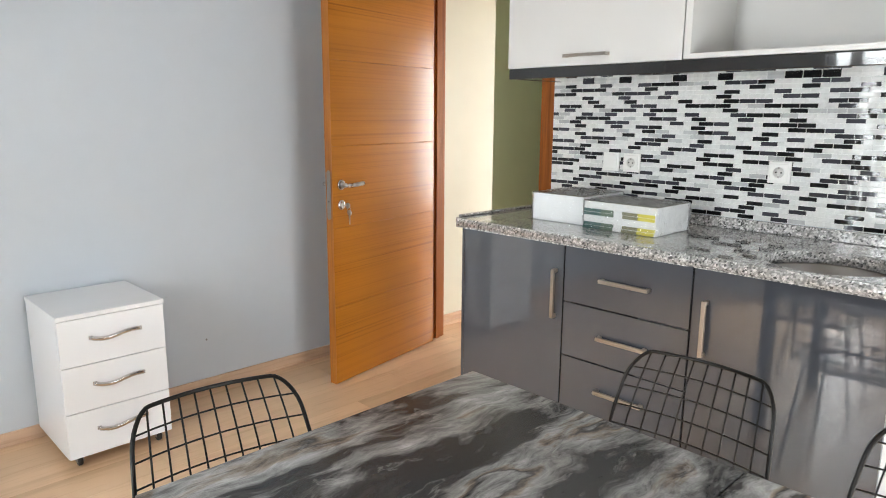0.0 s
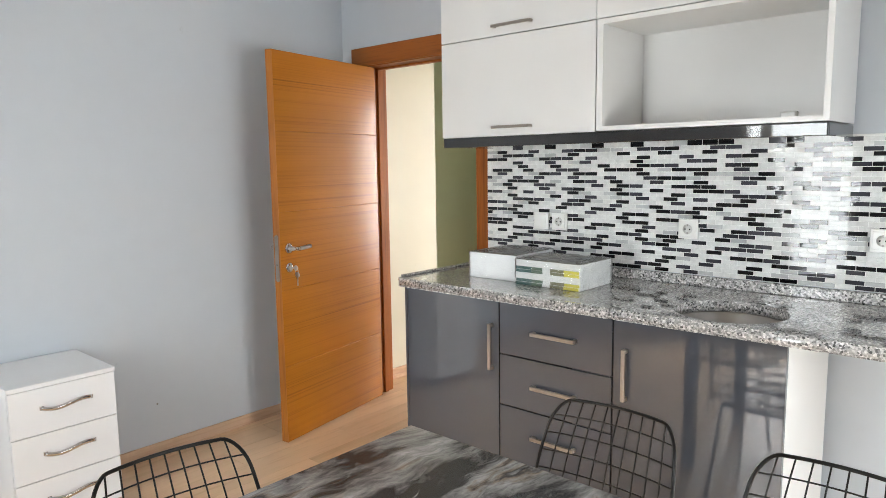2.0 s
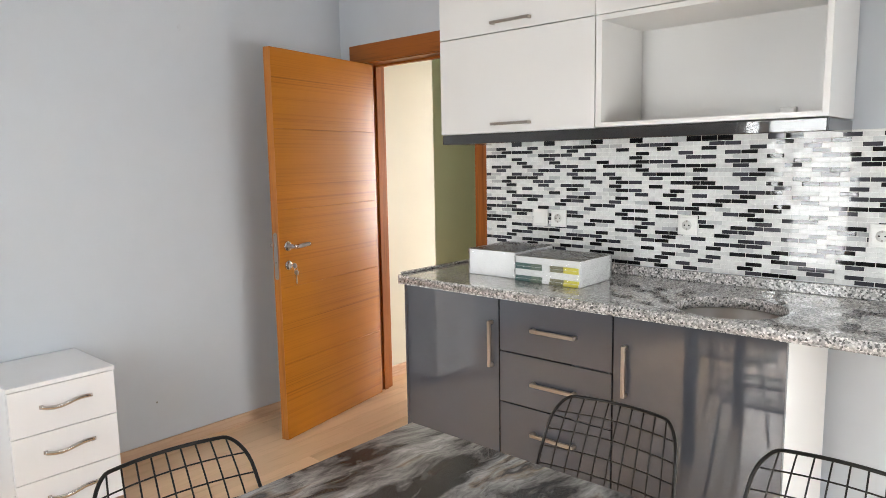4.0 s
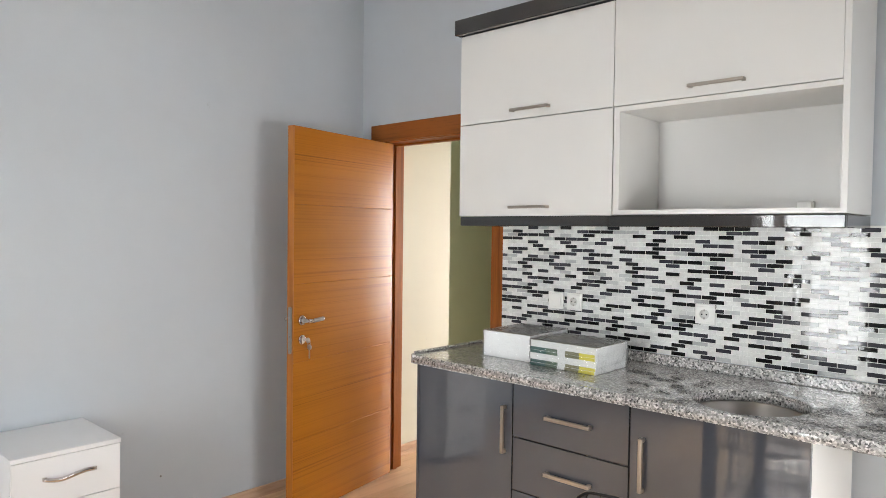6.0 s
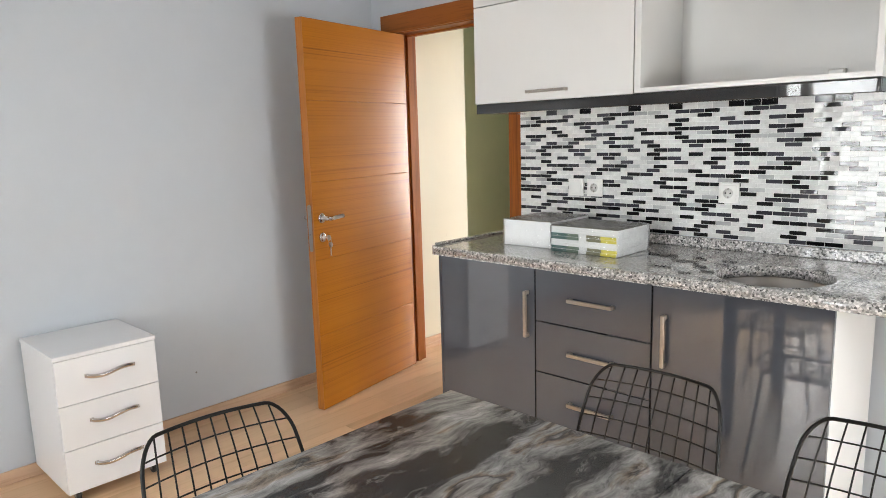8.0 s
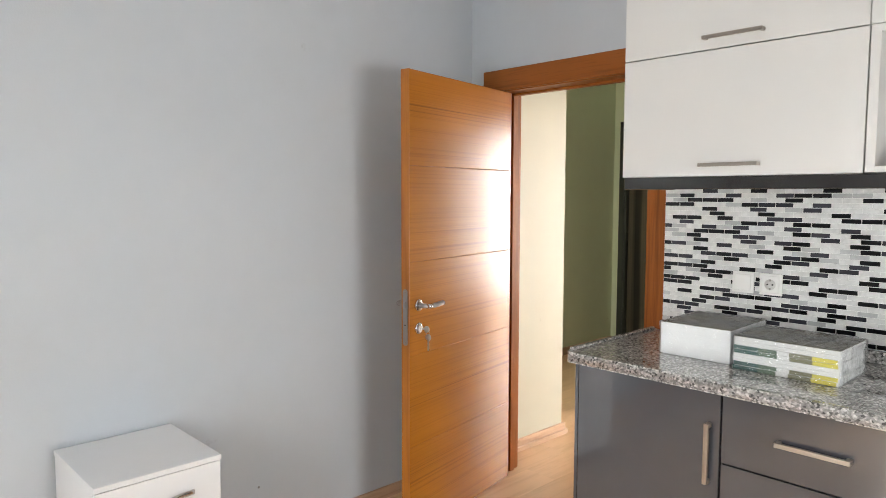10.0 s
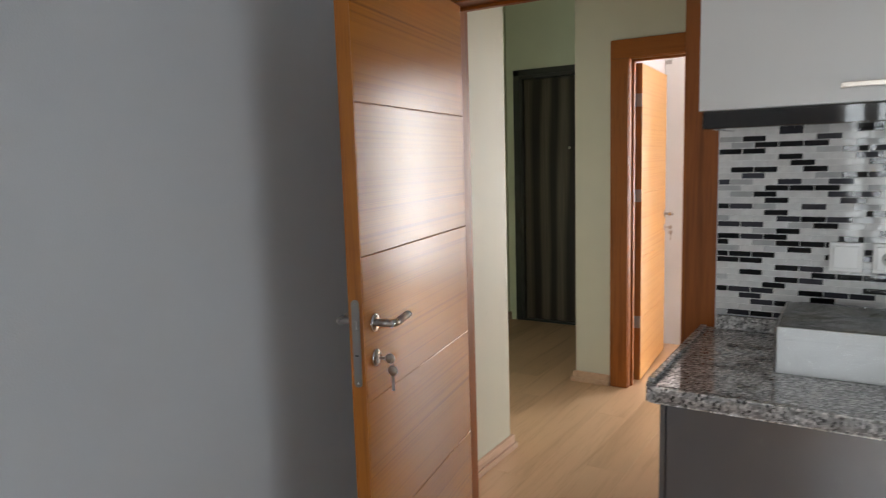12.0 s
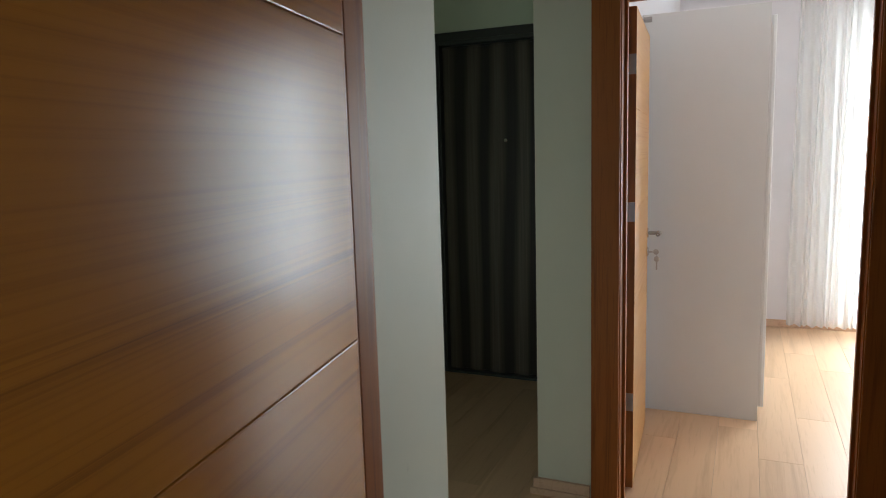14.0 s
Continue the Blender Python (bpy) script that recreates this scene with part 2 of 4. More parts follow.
nt.links.new(mix(nt, veins, col, (0.60, 0.58, 0.56)), b.inputs["Base Color"])
b.inputs["Roughness"].default_value = 0.24
M_MARBLE = m

m, nt, b = nodes_of("window_glass")
b.inputs["Transmission Weight"].default_value, b.inputs["Roughness"].default_value = 1.0, 0.0
M_GLASS = m

m, nt, b = nodes_of("sheer_curtain_voile")
vec = mapped(nt, (1, 1, 1))
tr, tl, mx = nt.nodes.new("ShaderNodeBsdfTransparent"), nt.nodes.new("ShaderNodeBsdfTranslucent"), nt.nodes.new("ShaderNodeMixShader")
tl.inputs["Color"].default_value = (0.92, 0.91, 0.89, 1)
weave = noise_node(nt, vec, 260, 2)
fac = nt.nodes.new("ShaderNodeMapRange")
fac.inputs["To Min"].default_value, fac.inputs["To Max"].default_value = 0.5, 0.75
nt.links.new(weave, fac.inputs["Value"])
nt.links.new(fac.outputs[0], mx.inputs[0])
nt.links.new(tr.outputs[0], mx.inputs[1])
nt.links.new(tl.outputs[0], mx.inputs[2])
add, df = nt.nodes.new("ShaderNodeMixShader"), nt.nodes.new("ShaderNodeBsdfDiffuse")
df.inputs["Color"].default_value = (0.9, 0.89, 0.87, 1)
add.inputs[0].default_value = 0.3
nt.links.new(mx.outputs[0], add.inputs[1])
nt.links.new(df.outputs[0], add.inputs[2])
nt.links.new(add.outputs[0], nt.nodes["Material Output"].inputs["Surface"])
M_VOILE = m


# ---------- mesh helpers ----------
def box(bm, x0, x1, y0, y1, z0, z1, bevel=0.0, segs=2):
    vs = [bm.verts.new(c) for c in ((x0, y0, z0), (x1, y0, z0), (x1, y1, z0), (x0, y1, z0), (x0, y0, z1), (x1, y0, z1), (x1, y1, z1), (x0, y1, z1))]
    fs = [bm.faces.new([vs[i] for i in q]) for q in ((0, 3, 2, 1), (4, 5, 6, 7), (0, 1, 5, 4), (1, 2, 6, 5), (2, 3, 7, 6), (3, 0, 4, 7))]
    if bevel:
        es = list({e for f in fs for e in f.edges})
        bmesh.ops.bevel(bm, geom=es, offset=bevel, segments=segs, profile=0.5, affect="EDGES")
    return bm


def tube(bm, pts, r, n=8, closed=False):
    """A round rod along pts."""
    pts = [Vector(p) for p in pts]
    count, rings, up = len(pts), [], None
    for i, p in enumerate(pts):
        a = pts[(i - 1) % count] if (closed or i) else p
        c = pts[(i + 1) % count] if (closed or i < count - 1) else p
        d = (c - a).normalized()
        if up is None:
            up = d.orthogonal().normalized()
        up = (up - d * up.dot(d)).normalized()
        side = d.cross(up)
        rings.append([bm.verts.new(p + r * (math.cos(k * math.tau / n) * up + math.sin(k * math.tau / n) * side)) for k in range(n)])
    for i in range(count if closed else count - 1):
        a, c = rings[i], rings[(i + 1) % count]
        if closed and i == count - 1:
            off = min(range(n), key=lambda k: (c[k].co - a[0].co).length)
            c = c[off:] + c[:off]
        for k in range(n):
            bm.faces.new((a[k], a[(k + 1) % n], c[(k + 1) % n], c[k])).smooth = True
    if not closed:
        bm.faces.new(rings[0][::-1])
        bm.faces.new(rings[-1])
    return bm


def lathe(bm, profile, m=None, n=32, caps=True):
    """Turns (radius, height) pairs round z; m places the result."""
    m = m or Matrix()
    rings = [[bm.verts.new(m @ Vector((r * math.cos(k * math.tau / n), r * math.sin(k * math.tau / n), h))) for k in range(n)] for r, h in profile]
    for a, c in zip(rings, rings[1:]):
        for k in range(n):
            bm.faces.new((a[k], a[(k + 1) % n], c[(k + 1) % n], c[k])).smooth = True
    if caps:
        bm.faces.new(rings[0][::-1])
        bm.faces.new(rings[-1])
    return bm


def arc(cx, cy, r, a0, a1, n=6):
    return [(cx + r * math.cos(radians(a0 + (a1 - a0) * i / n)), cy + r * math.sin(radians(a0 + (a1 - a0) * i / n))) for i in range(n + 1)]


def part(name, bm, material, parent=None, label=""):
    me = bpy.data.meshes.new(name)
    bmesh.ops.recalc_face_normals(bm, faces=bm.faces[:])
    bm.to_mesh(me)
    bm.free()
    for x in material if isinstance(material, (list, tuple)) else (material,):
        me.materials.append(x)
    ob = new(name, me)
    if parent:
        ob.parent = parent
    if label:
        ob["label"] = label
    return ob


def thing(name, m, label, category, group="", kind=""):
    ob = new(name)
    ob.empty_display_size = 0.05
    ob.matrix_world = m
    return tagged(ob, label, category, group, kind)


def boxes(*rows, bevel=0.0):
    bm = bmesh.new()
    for r in rows:
        box(bm, *r, bevel=bevel)
    return bm


def structure(name, bm, material, label):
    return tagged(part(name, bm, material), label, name.split("_")[0], kind="structure")


def two_sided(ob, test, index=1):
    for p in ob.data.polygons:
        if test(p):
            p.material_index = index
    return ob


# ---------- structure ----------
H = 2.98
floor = structure("floor", boxes((-1.2, 8.4, -1.3, 4.8, -0.12, -0.012)), M_SUB, "oak laminate floor running through all rooms")
structure("ceiling", boxes((-1.3, 8.5, -1.3, 4.85, H, H + 0.15)), M_CEIL, "plain white painted ceiling")
wall_n = structure("wall_north", boxes((-1.3, 2.935, 3.385, 3.62, -0.01, H)), M_WALL, "pale grey painted kitchen wall")
structure("wall_south", boxes((-1.3, 0.7, -1.3, -1.15, -0.01, H), (2.06, 2.88, -1.3, -1.15, -0.01, H), (0.7, 2.06, -1.3, -1.15, -0.01, 0.06), (0.7, 2.06, -1.3, -1.15, 2.25, H)), M_WALL, "pale grey painted kitchen wall with a window")
w = structure("wall_east", boxes((2.935, 3.085, 3.192, 3.62, -0.01, H), (2.935, 3.085, 2.293, 3.192, 2.077, H), (2.88, 3.085, -1.3, 2.2, -0.01, H), (2.935, 3.085, 2.2, 2.293, -0.01, H)),
              (M_WALL, M_CREAM), "painted wall between kitchen and hall with a doorway")
two_sided(w, lambda p: p.normal.x > 0.5)
structure("wall_west", boxes((-1.3, -1.1, -1.3, 0.18, -0.01, H), (-1.3, -1.1, 1.06, 1.29, -0.01, H), (-1.3, -1.1, 0.18, 1.06, -0.01, 0.93), (-1.3, -1.1, 0.18, 1.06, 2.16, H), (-1.3, -1.1, 2.04, 3.62, -0.01, H), (-1.3, -1.1, 1.29, 2.04, 2.16, H), (-1.3, -1.1, 1.29, 2.04, -0.01, 0.03)),
          M_WALL, "pale grey painted window wall")
w = structure("wall_hall_north", boxes((3.085, 3.725, 3.338, 3.62, -0.01, H)), (M_CREAM, M_GREEN), "cream painted hall wall with a corner")
two_sided(w, lambda p: p.normal.x > 0.5)
# The opening in this unseen wall is added to admit the entrance fill.
w = structure("wall_entrance_west", boxes((3.085, 3.725, 4.44, 4.8, -0.01, H), (3.085, 3.6, 3.62, 4.44, -0.01, H), (3.6, 3.725, 3.62, 4.44, 2.1, H)), M_GREEN, "pale green entrance wall with an added opening for fill light")
structure("wall_entrance_side", boxes((3.725, 6.45, 4.62, 4.8, -0.01, H)), M_GREEN, "pale green painted entrance wall")
structure("wall_entrance", boxes((6.3, 6.45, 4.53, 4.62, -0.01, H), (6.3, 6.45, 3.44, 3.55, -0.01, H), (6.3, 6.45, 3.55, 4.53, 2.235, H)), M_GREEN, "pale green wall round the entrance door")
w = structure("wall_bedroom_door", boxes((4.9, 5.02, 3.102, 3.17, -0.01, H), (4.9, 5.02, 2.218, 3.102, 2.082, H), (4.9, 5.02, -0.4, 2.218, -0.01, H)), (M_CREAM, M_BED), "cream hall wall with the bedroom doorway")
two_sided(w, lambda p: p.normal.x > 0.5)
w = structure("wall_bedroom_north", boxes((4.9, 8.4, 3.17, 3.432, -0.01, H)), (M_CREAM, M_BED), "wall between entrance and bedroom")
two_sided(w, lambda p: p.normal.y < -0.5)
structure("wall_bedroom_east", boxes((8.25, 8.4, -0.4, 0.42, -0.01, H), (8.25, 8.4, 1.85, 3.17, -0.01, H), (8.25, 8.4, 0.42, 1.85, 2.3, H), (8.25, 8.4, 0.42, 1.85, -0.01, 0.12)), M_BED, "white bedroom wall with a tall window")
structure("wall_bedroom_south", boxes((5.02, 8.4, -0.55, -0.4, -0.01, H)), M_BED, "plain white bedroom wall")
structure("wall_hall_south", boxes((3.085, 3.2, 0.2, 0.35, -0.01, H), (4.44, 4.9, 0.2, 0.35, -0.01, H), (3.2, 4.44, 0.2, 0.35, 2.25, H), (3.2, 4.44, 0.2, 0.35, -0.01, 0.28)), M_CREAM, "plain cream hall wall")


def skirting(name, rows, shoe=()):
    sk_ob = structure(name, boxes(*rows, bevel=0.003), M_SKIRT, "oak-look skirting board along the wall")
    if shoe:
        part("shoe_moulding", boxes(*shoe, bevel=0.004), M_SKIRT, sk_ob)
    return sk_ob


part("nail_head", lathe(bmesh.new(), [(0.001, 0), (0.0055, 0), (0.0045, 0.0025), (0.001, 0.003)], pose(1.622, 3.3855, 0.263, 90), 14), M_DULLSTEEL, wall_n, "small dull nail head")
skirting("baseboard_1", [(-1.1, 2.916, 3.371, 3.385, 0, 0.06)])
skirting("baseboard_2", [(3.105, 3.743, 3.320, 3.338, 0, 0.07), (3.725, 3.743, 3.338, 3.62, 0, 0.07)], [(3.105, 3.755, 3.308, 3.3195, 0, 0.03), (3.7435, 3.755, 3.3195, 3.62, 0, 0.03)])
skirting("baseboard_3", [(4.882, 4.9, 3.203, 3.45, 0, 0.07), (4.9, 6.3, 3.432, 3.45, 0, 0.07)], [(4.87, 4.8815, 3.205, 3.462, 0, 0.03), (4.8815, 6.29, 3.4505, 3.462, 0, 0.03)])
skirting("baseboard_4", [(3.743, 6.3, 4.602, 4.62, 0, 0.07)])
skirting("baseboard_5", [(8.236, 8.25, 1.2, 3.17, 0, 0.06)])


# ---------- doors ----------
def casing(name, x0, x1, y0, y1, top, width, label, face):
    """A door frame: lining through the wall and architraves on both sides. y0 < y1: the clear opening."""
    d = tagged(new(name), label, "door frame", kind="structure")
    t = 0.02
    for nm, r in (("lining", (x0 - 0.004, x1 + 0.004, y0 - t, y0, 0, top)), ("lining", (x0 - 0.004, x1 + 0.004, y1, y1 + t, 0, top))):
        part(nm, boxes(r, bevel=0.002), M_FRAME, d)
    part("head_lining", boxes((x0 - 0.004, x1 + 0.004, y0 - t, y1 + t, top, top + t), bevel=0.002), M_FRAME_H, d)
    sx = (x0 + x1) / 2 + (0.01 if face < 0 else -0.01)
    for y in (y0, y1 - 0.012):
        part("door_stop", boxes((sx, sx + 0.03, y, y + 0.012, 0, top - 0.012), bevel=0.001), M_FRAME, d)
    part("head_stop", boxes((sx, sx + 0.03, y0, y1, top - 0.012, top), bevel=0.001), M_FRAME_H, d)
    for xa, xb in ((x0 - 0.018, x0 - 0.003), (x1 + 0.003, x1 + 0.018)):
        part("architrave", boxes((xa, xb, y0 - width, y0 - 0.004, 0, top + 0.004), bevel=0.003), M_FRAME, d)
        part("architrave", boxes((xa, xb, y1 + 0.004, y1 + width, 0, top + 0.004), bevel=0.003), M_FRAME, d)
        part("head_architrave", boxes((xa, xb, y0 - width, y1 + width, top + 0.005, top + width), bevel=0.003), M_FRAME_H, d)
    return d


casing("door_frame_1", 2.935, 3.085, 2.313, 3.172, 2.057, 0.112, "reddish-brown veneered frame of the kitchen doorway", -1)
casing("door_frame_2", 4.9, 5.02, 2.238, 3.082, 2.062, 0.115, "reddish-brown veneered frame of the bedroom doorway", 1)


def lever(parent, side, x, z):
    """Lever handle on a round rose; side +1 or -1 along y, the lever points along +x."""
    y = side * 0.0235
    lev = part("lever_handle", lathe(bmesh.new(), [(0.010, 0), (0.026, 0.0), (0.026, 0.007), (0.022, 0.009), (0.010, 0.009)], pose(x, y, z, -90 * side), 28), M_CHROME, parent, "chrome lever handle on a round rose")
    pts = [(x, y, z), (x, y + side * 0.062, z)]
    part("neck", tube(bmesh.new(), pts, 0.0105, 16), M_STEEL, lev)
    a, c = Vector((x - 0.009, y + side * 0.056, z)), Vector((x + 0.02, y + side * 0.062, z))
    part("elbow", tube(bmesh.new(), [a, c], 0.0113, 16), M_CHROME, lev)
    e = c + Vector((0.078, -side * 0.003, 0.004))
    part("grip", tube(bmesh.new(), [c, e], 0.0105, 16), M_STEEL, lev)
    part("end_cap", tube(bmesh.new(), [e, e + Vector((0.006, 0, 0))], 0.0112, 16), M_CHROME, lev)
    return lev


def keyhole(parent, side, x, z, key):
    y = side * 0.0235
    r = part("key_rose", lathe(bmesh.new(), [(0.008, 0), (0.025, 0), (0.025, 0.006), (0.021, 0.008), (0.008, 0.008)], pose(x, y, z, -90 * side), 28), M_CHROME, parent, "round chrome key rose")
    part("cylinder", boxes((x - 0.006, x + 0.006, *sorted((y, y + side * 0.012)), z - 0.016, z + 0.010), bevel=0.003), M_NICKEL, r)
    if key:
        bm = boxes((x - 0.0012, x + 0.0012, *sorted((y, y + side * 0.03)), z - 0.004, z + 0.004))
        lathe(bm, [(0.004, -0.0015), (0.0145, -0.0015), (0.0145, 0.0015), (0.004, 0.0015)], pose(x, y + side * 0.046, z, 0, 90, 0), 20)
        part("key", bm, M_NICKEL, r)
        ring = [(x + 0.002 + 0.011 * math.cos(a), y + side * 0.05, z - 0.016 + 0.011 * math.sin(a)) for a in np.linspace(0, math.tau, 20, endpoint=False)]
        part("key_ring", tube(bmesh.new(), ring, 0.0009, 6, True), M_STEEL, r)
        bm = boxes((x + 0.005, x + 0.007, *sorted((y + side * 0.046, y + side * 0.054)), z - 0.094, z - 0.045), bevel=0.0006)
        lathe(bm, [(0.004, -0.0015), (0.0145, -0.0015), (0.0145, 0.0015), (0.004, 0.0015)], pose(x + 0.006, y + side * 0.05, z - 0.036, 0, 90, 0), 20)
        part("key", bm, M_NICKEL, r)


def door_leaf(name, m, width, top, hinge_side, label, lever_z, key_z, key_side, face):
    """A leaf of five boards with fine grooves. Local x runs from the lock edge (0) to the hinge edge; y is the thickness."""
    d = thing(name, m, label, "door")
    t = 0.0225
    cuts = [0.008, 0.417, 0.827, 1.236, 1.648, top]
    part("core", boxes((0.002, width - 0.002, -t + 0.0035, t - 0.0035, 0.009, top - 0.002)), M_LEAF_EDGE, d)
    for z0, z1 in zip(cuts, cuts[1:]):
        for s in (-1, 1):
            ys = sorted((s * (t - 0.006), s * t))
            part("veneer_panel", boxes((0.0, width, *ys, z0 + 0.0002, z1 - 0.0002), bevel=0.0026), face, d)
    part("edge_strip", boxes((-0.002, 0.003, -t + 0.001, t - 0.001, 0.008, top)), M_LEAF_EDGE, d)
    part("edge_strip", boxes((width - 0.003, width + 0.002, -t + 0.001, t - 0.001, 0.008, top)), M_LEAF_EDGE, d)
    zt, zb = lever_z + 0.075, key_z - 0.07
    outline = arc(0, zt - 0.012, 0.012, 0, 180, 10) + arc(0, zb + 0.012, 0.012, 180, 360, 10)
    bm = bmesh.new()
    va, vb = [bm.verts.new((-0.0045, y, z)) for y, z in outline], [bm.verts.new((-0.0018, y, z)) for y, z in outline]
    bm.faces.new(va)
    bm.faces.new(vb[::-1])
    for k in range(len(outline)):
        bm.faces.new((va[k], va[k - 1], vb[k - 1], vb[k]))
    lock = part("lock_plate", bm, M_DULLSTEEL, d, "dull steel lock plate on the door edge")
    part("latch", boxes((-0.011, -0.004, -0.006, 0.006, lever_z - 0.008, lever_z + 0.02), bevel=0.002), M_DULLSTEEL, lock)
    part("bolt_slot", boxes((-0.0052, -0.0043, -0.005, 0.005, key_z + 0.018, key_z + 0.022)), M_BLACK, lock)
    for z in (zt - 0.012, zb + 0.012):
        part("screw", lathe(bmesh.new(), [(0.001, 0), (0.0036, 0), (0.003, 0.0012), (0.001, 0.0012)], pose(-0.0044, 0, z, 0, -90, 0), 12), M_CHROME, lock)
    for s in (-1, 1):
        lever(d, s, 0.058, lever_z)
        keyhole(d, s, 0.058, key_z, s == key_side)
    for z in (0.40, 1.225, 1.825):
        h = part("hinge", tube(bmesh.new(), [(width + 0.006, hinge_side * (t + 0.004), z - 0.045), (width + 0.006, hinge_side * (t + 0.004), z + 0.045)], 0.007, 12), M_STEEL, d, "satin steel barrel hinge")
        part("hinge_leaf", boxes((width + 0.0022, width + 0.0045, -t + 0.003, t - 0.002, z - 0.04, z + 0.04)), M_STEEL, h)
    return d


door_leaf("door", pose(2.1156, 2.9836, 0, 0, 0, 10.9), 0.852, 2.05, 1, "open orange-brown veneered kitchen door with keys hanging", 1.045, 0.944, -1, M_LEAF)
a2 = math.degrees(math.atan2(3.125 - 3.073, 5.86 - 5.055))
door_leaf("door", pose(5.86, 3.125, 0, 0, 0, 180 + a2), 0.80, 2.05, -1, "open light veneered bedroom door with keys hanging", 1.05, 0.95, 1, M_LEAF_LIGHT)


# ---------- entrance door, windows, curtain, wardrobe ----------
m, nt, b = nodes_of("dark_striped_panel")
vec = mapped(nt, (1, 1, 0.12))
wav = nt.nodes.new("ShaderNodeTexWave")
wav.bands_direction = "Y"
wav.inputs["Scale"].default_value, wav.inputs["Distortion"].default_value, wav.inputs["Detail"].default_value = 1.9, 5.0, 2.0
nt.links.new(vec, wav.inputs["Vector"])
streaks = ramp(nt, noise_node(nt, mapped(nt, (60, 60, 1.2)), 1.0, 4), [(0.3, (0.7, 0.7, 0.7)), (0.7, (1.2, 1.2, 1.2))])
nt.links.new(mix(nt, 1.0, ramp(nt, wav.outputs["Color"], [(0.15, (0.022, 0.019, 0.014)), (0.8, (0.115, 0.100, 0.070))]), streaks, "MULTIPLY"), b.inputs["Base Color"])
b.inputs["Roughness"].default_value = 0.38
M_ENT = m
M_ENTFRAME = plain("dark_green_grey_steel", (0.055, 0.06, 0.05), 0.4, vary=0.1)
d = thing("entrance_door", pose(6.3, 3.55, 0), "closed dark striped steel entrance door with peephole", "door")
part("leaf", boxes((0.045, 0.1, 0.06, 0.92, 0.012, 2.17), bevel=0.003), M_ENT, d)
part("panel", boxes((0.034, 0.05, 0.075, 0.905, 0.03, 2.155), bevel=0.003), M_ENT, d)
for r in ((0.0, 0.11, 0.0, 0.058, 0, 2.235), (0.0, 0.11, 0.922, 0.98, 0, 2.235), (0.0, 0.11, 0.058, 0.922, 2.175, 2.235), (0.0, 0.12, 0.058, 0.922, -0.002, 0.016), (-0.014, 0.0, -0.02, 0.04, 0, 2.25), (-0.014, 0.0, 0.94, 1.0, 0, 2.25), (-0.014, 0.0, -0.02, 1.0, 2.20, 2.252)):
    part("frame_member", boxes(r, bevel=0.004), M_ENTFRAME, d)
part("peephole", lathe(bmesh.new(), [(0.004, 0), (0.013, 0), (0.013, 0.006), (0.007, 0.008)], pose(0.034, 0.49, 1.56, 0, -90, 0), 20), M_CHROME, d, "small chrome peephole")
for z in (0.3, 1.1, 1.9):
    part("hinge", tube(bmesh.new(), [(0.02, 0.925, z - 0.05), (0.02, 0.925, z + 0.05)], 0.011, 12), M_ENTFRAME, d)


def window(name, x0, x1, y0, y1, z0, z1, posts, label, sill):
    """A PVC window filling its opening; posts: (y, width) of the uprights between the panes."""
    wd = tagged(new(name), label, "window", kind="structure")
    f = 0.055
    for r in ((x0, x1, y0, y0 + f, z0, z1), (x0, x1, y1 - f, y1, z0, z1), (x0, x1, y0 + f, y1 - f, z0, z0 + f), (x0, x1, y0 + f, y1 - f, z1 - f, z1)):
        part("window_frame", boxes(r, bevel=0.004), M_PVC, wd)
    edges = [y0 + f]
    for y, wdt in posts:
        part("mullion", boxes((x0, x1, y - wdt / 2, y + wdt / 2, z0 + f, z1 - f), bevel=0.004), M_PVC, wd)
        edges += [y - wdt / 2, y + wdt / 2]
    edges.append(y1 - f)
    for a0, a1 in zip(edges[::2], edges[1::2]):
        xm = (x0 + x1) / 2
        g = part("pane", boxes((xm - 0.003, xm + 0.003, a0 + 0.001, a1 - 0.001, z0 + f + 0.001, z1 - f - 0.001)), M_GLASS, wd)
        g.visible_shadow = False
    if sill:
        part("window_sill", boxes(sill, bevel=0.006), M_GRANITE, wd)
    return wd


window("window_1", -1.21, -1.15, 1.292, 2.038, 0.032, 2.158, [(1.835, 0.09)], "white PVC balcony door with a narrow side pane", None)
window("window_5", -1.21, -1.15, 0.182, 1.058, 0.932, 2.158, [], "white PVC kitchen window beside the balcony door", None)
# Added glazing, out of view, that fills the opening for the entrance fill.
window("window_4", 3.66, 3.71, 3.622, 4.438, 0.002, 2.098, [], "added unseen glazed opening that lets fill light into the entrance", None)
window("window_3", 8.30, 8.36, 0.422, 1.848, 0.122, 2.298, [(1.135, 0.08)], "white PVC bedroom balcony window behind sheer curtain", None)

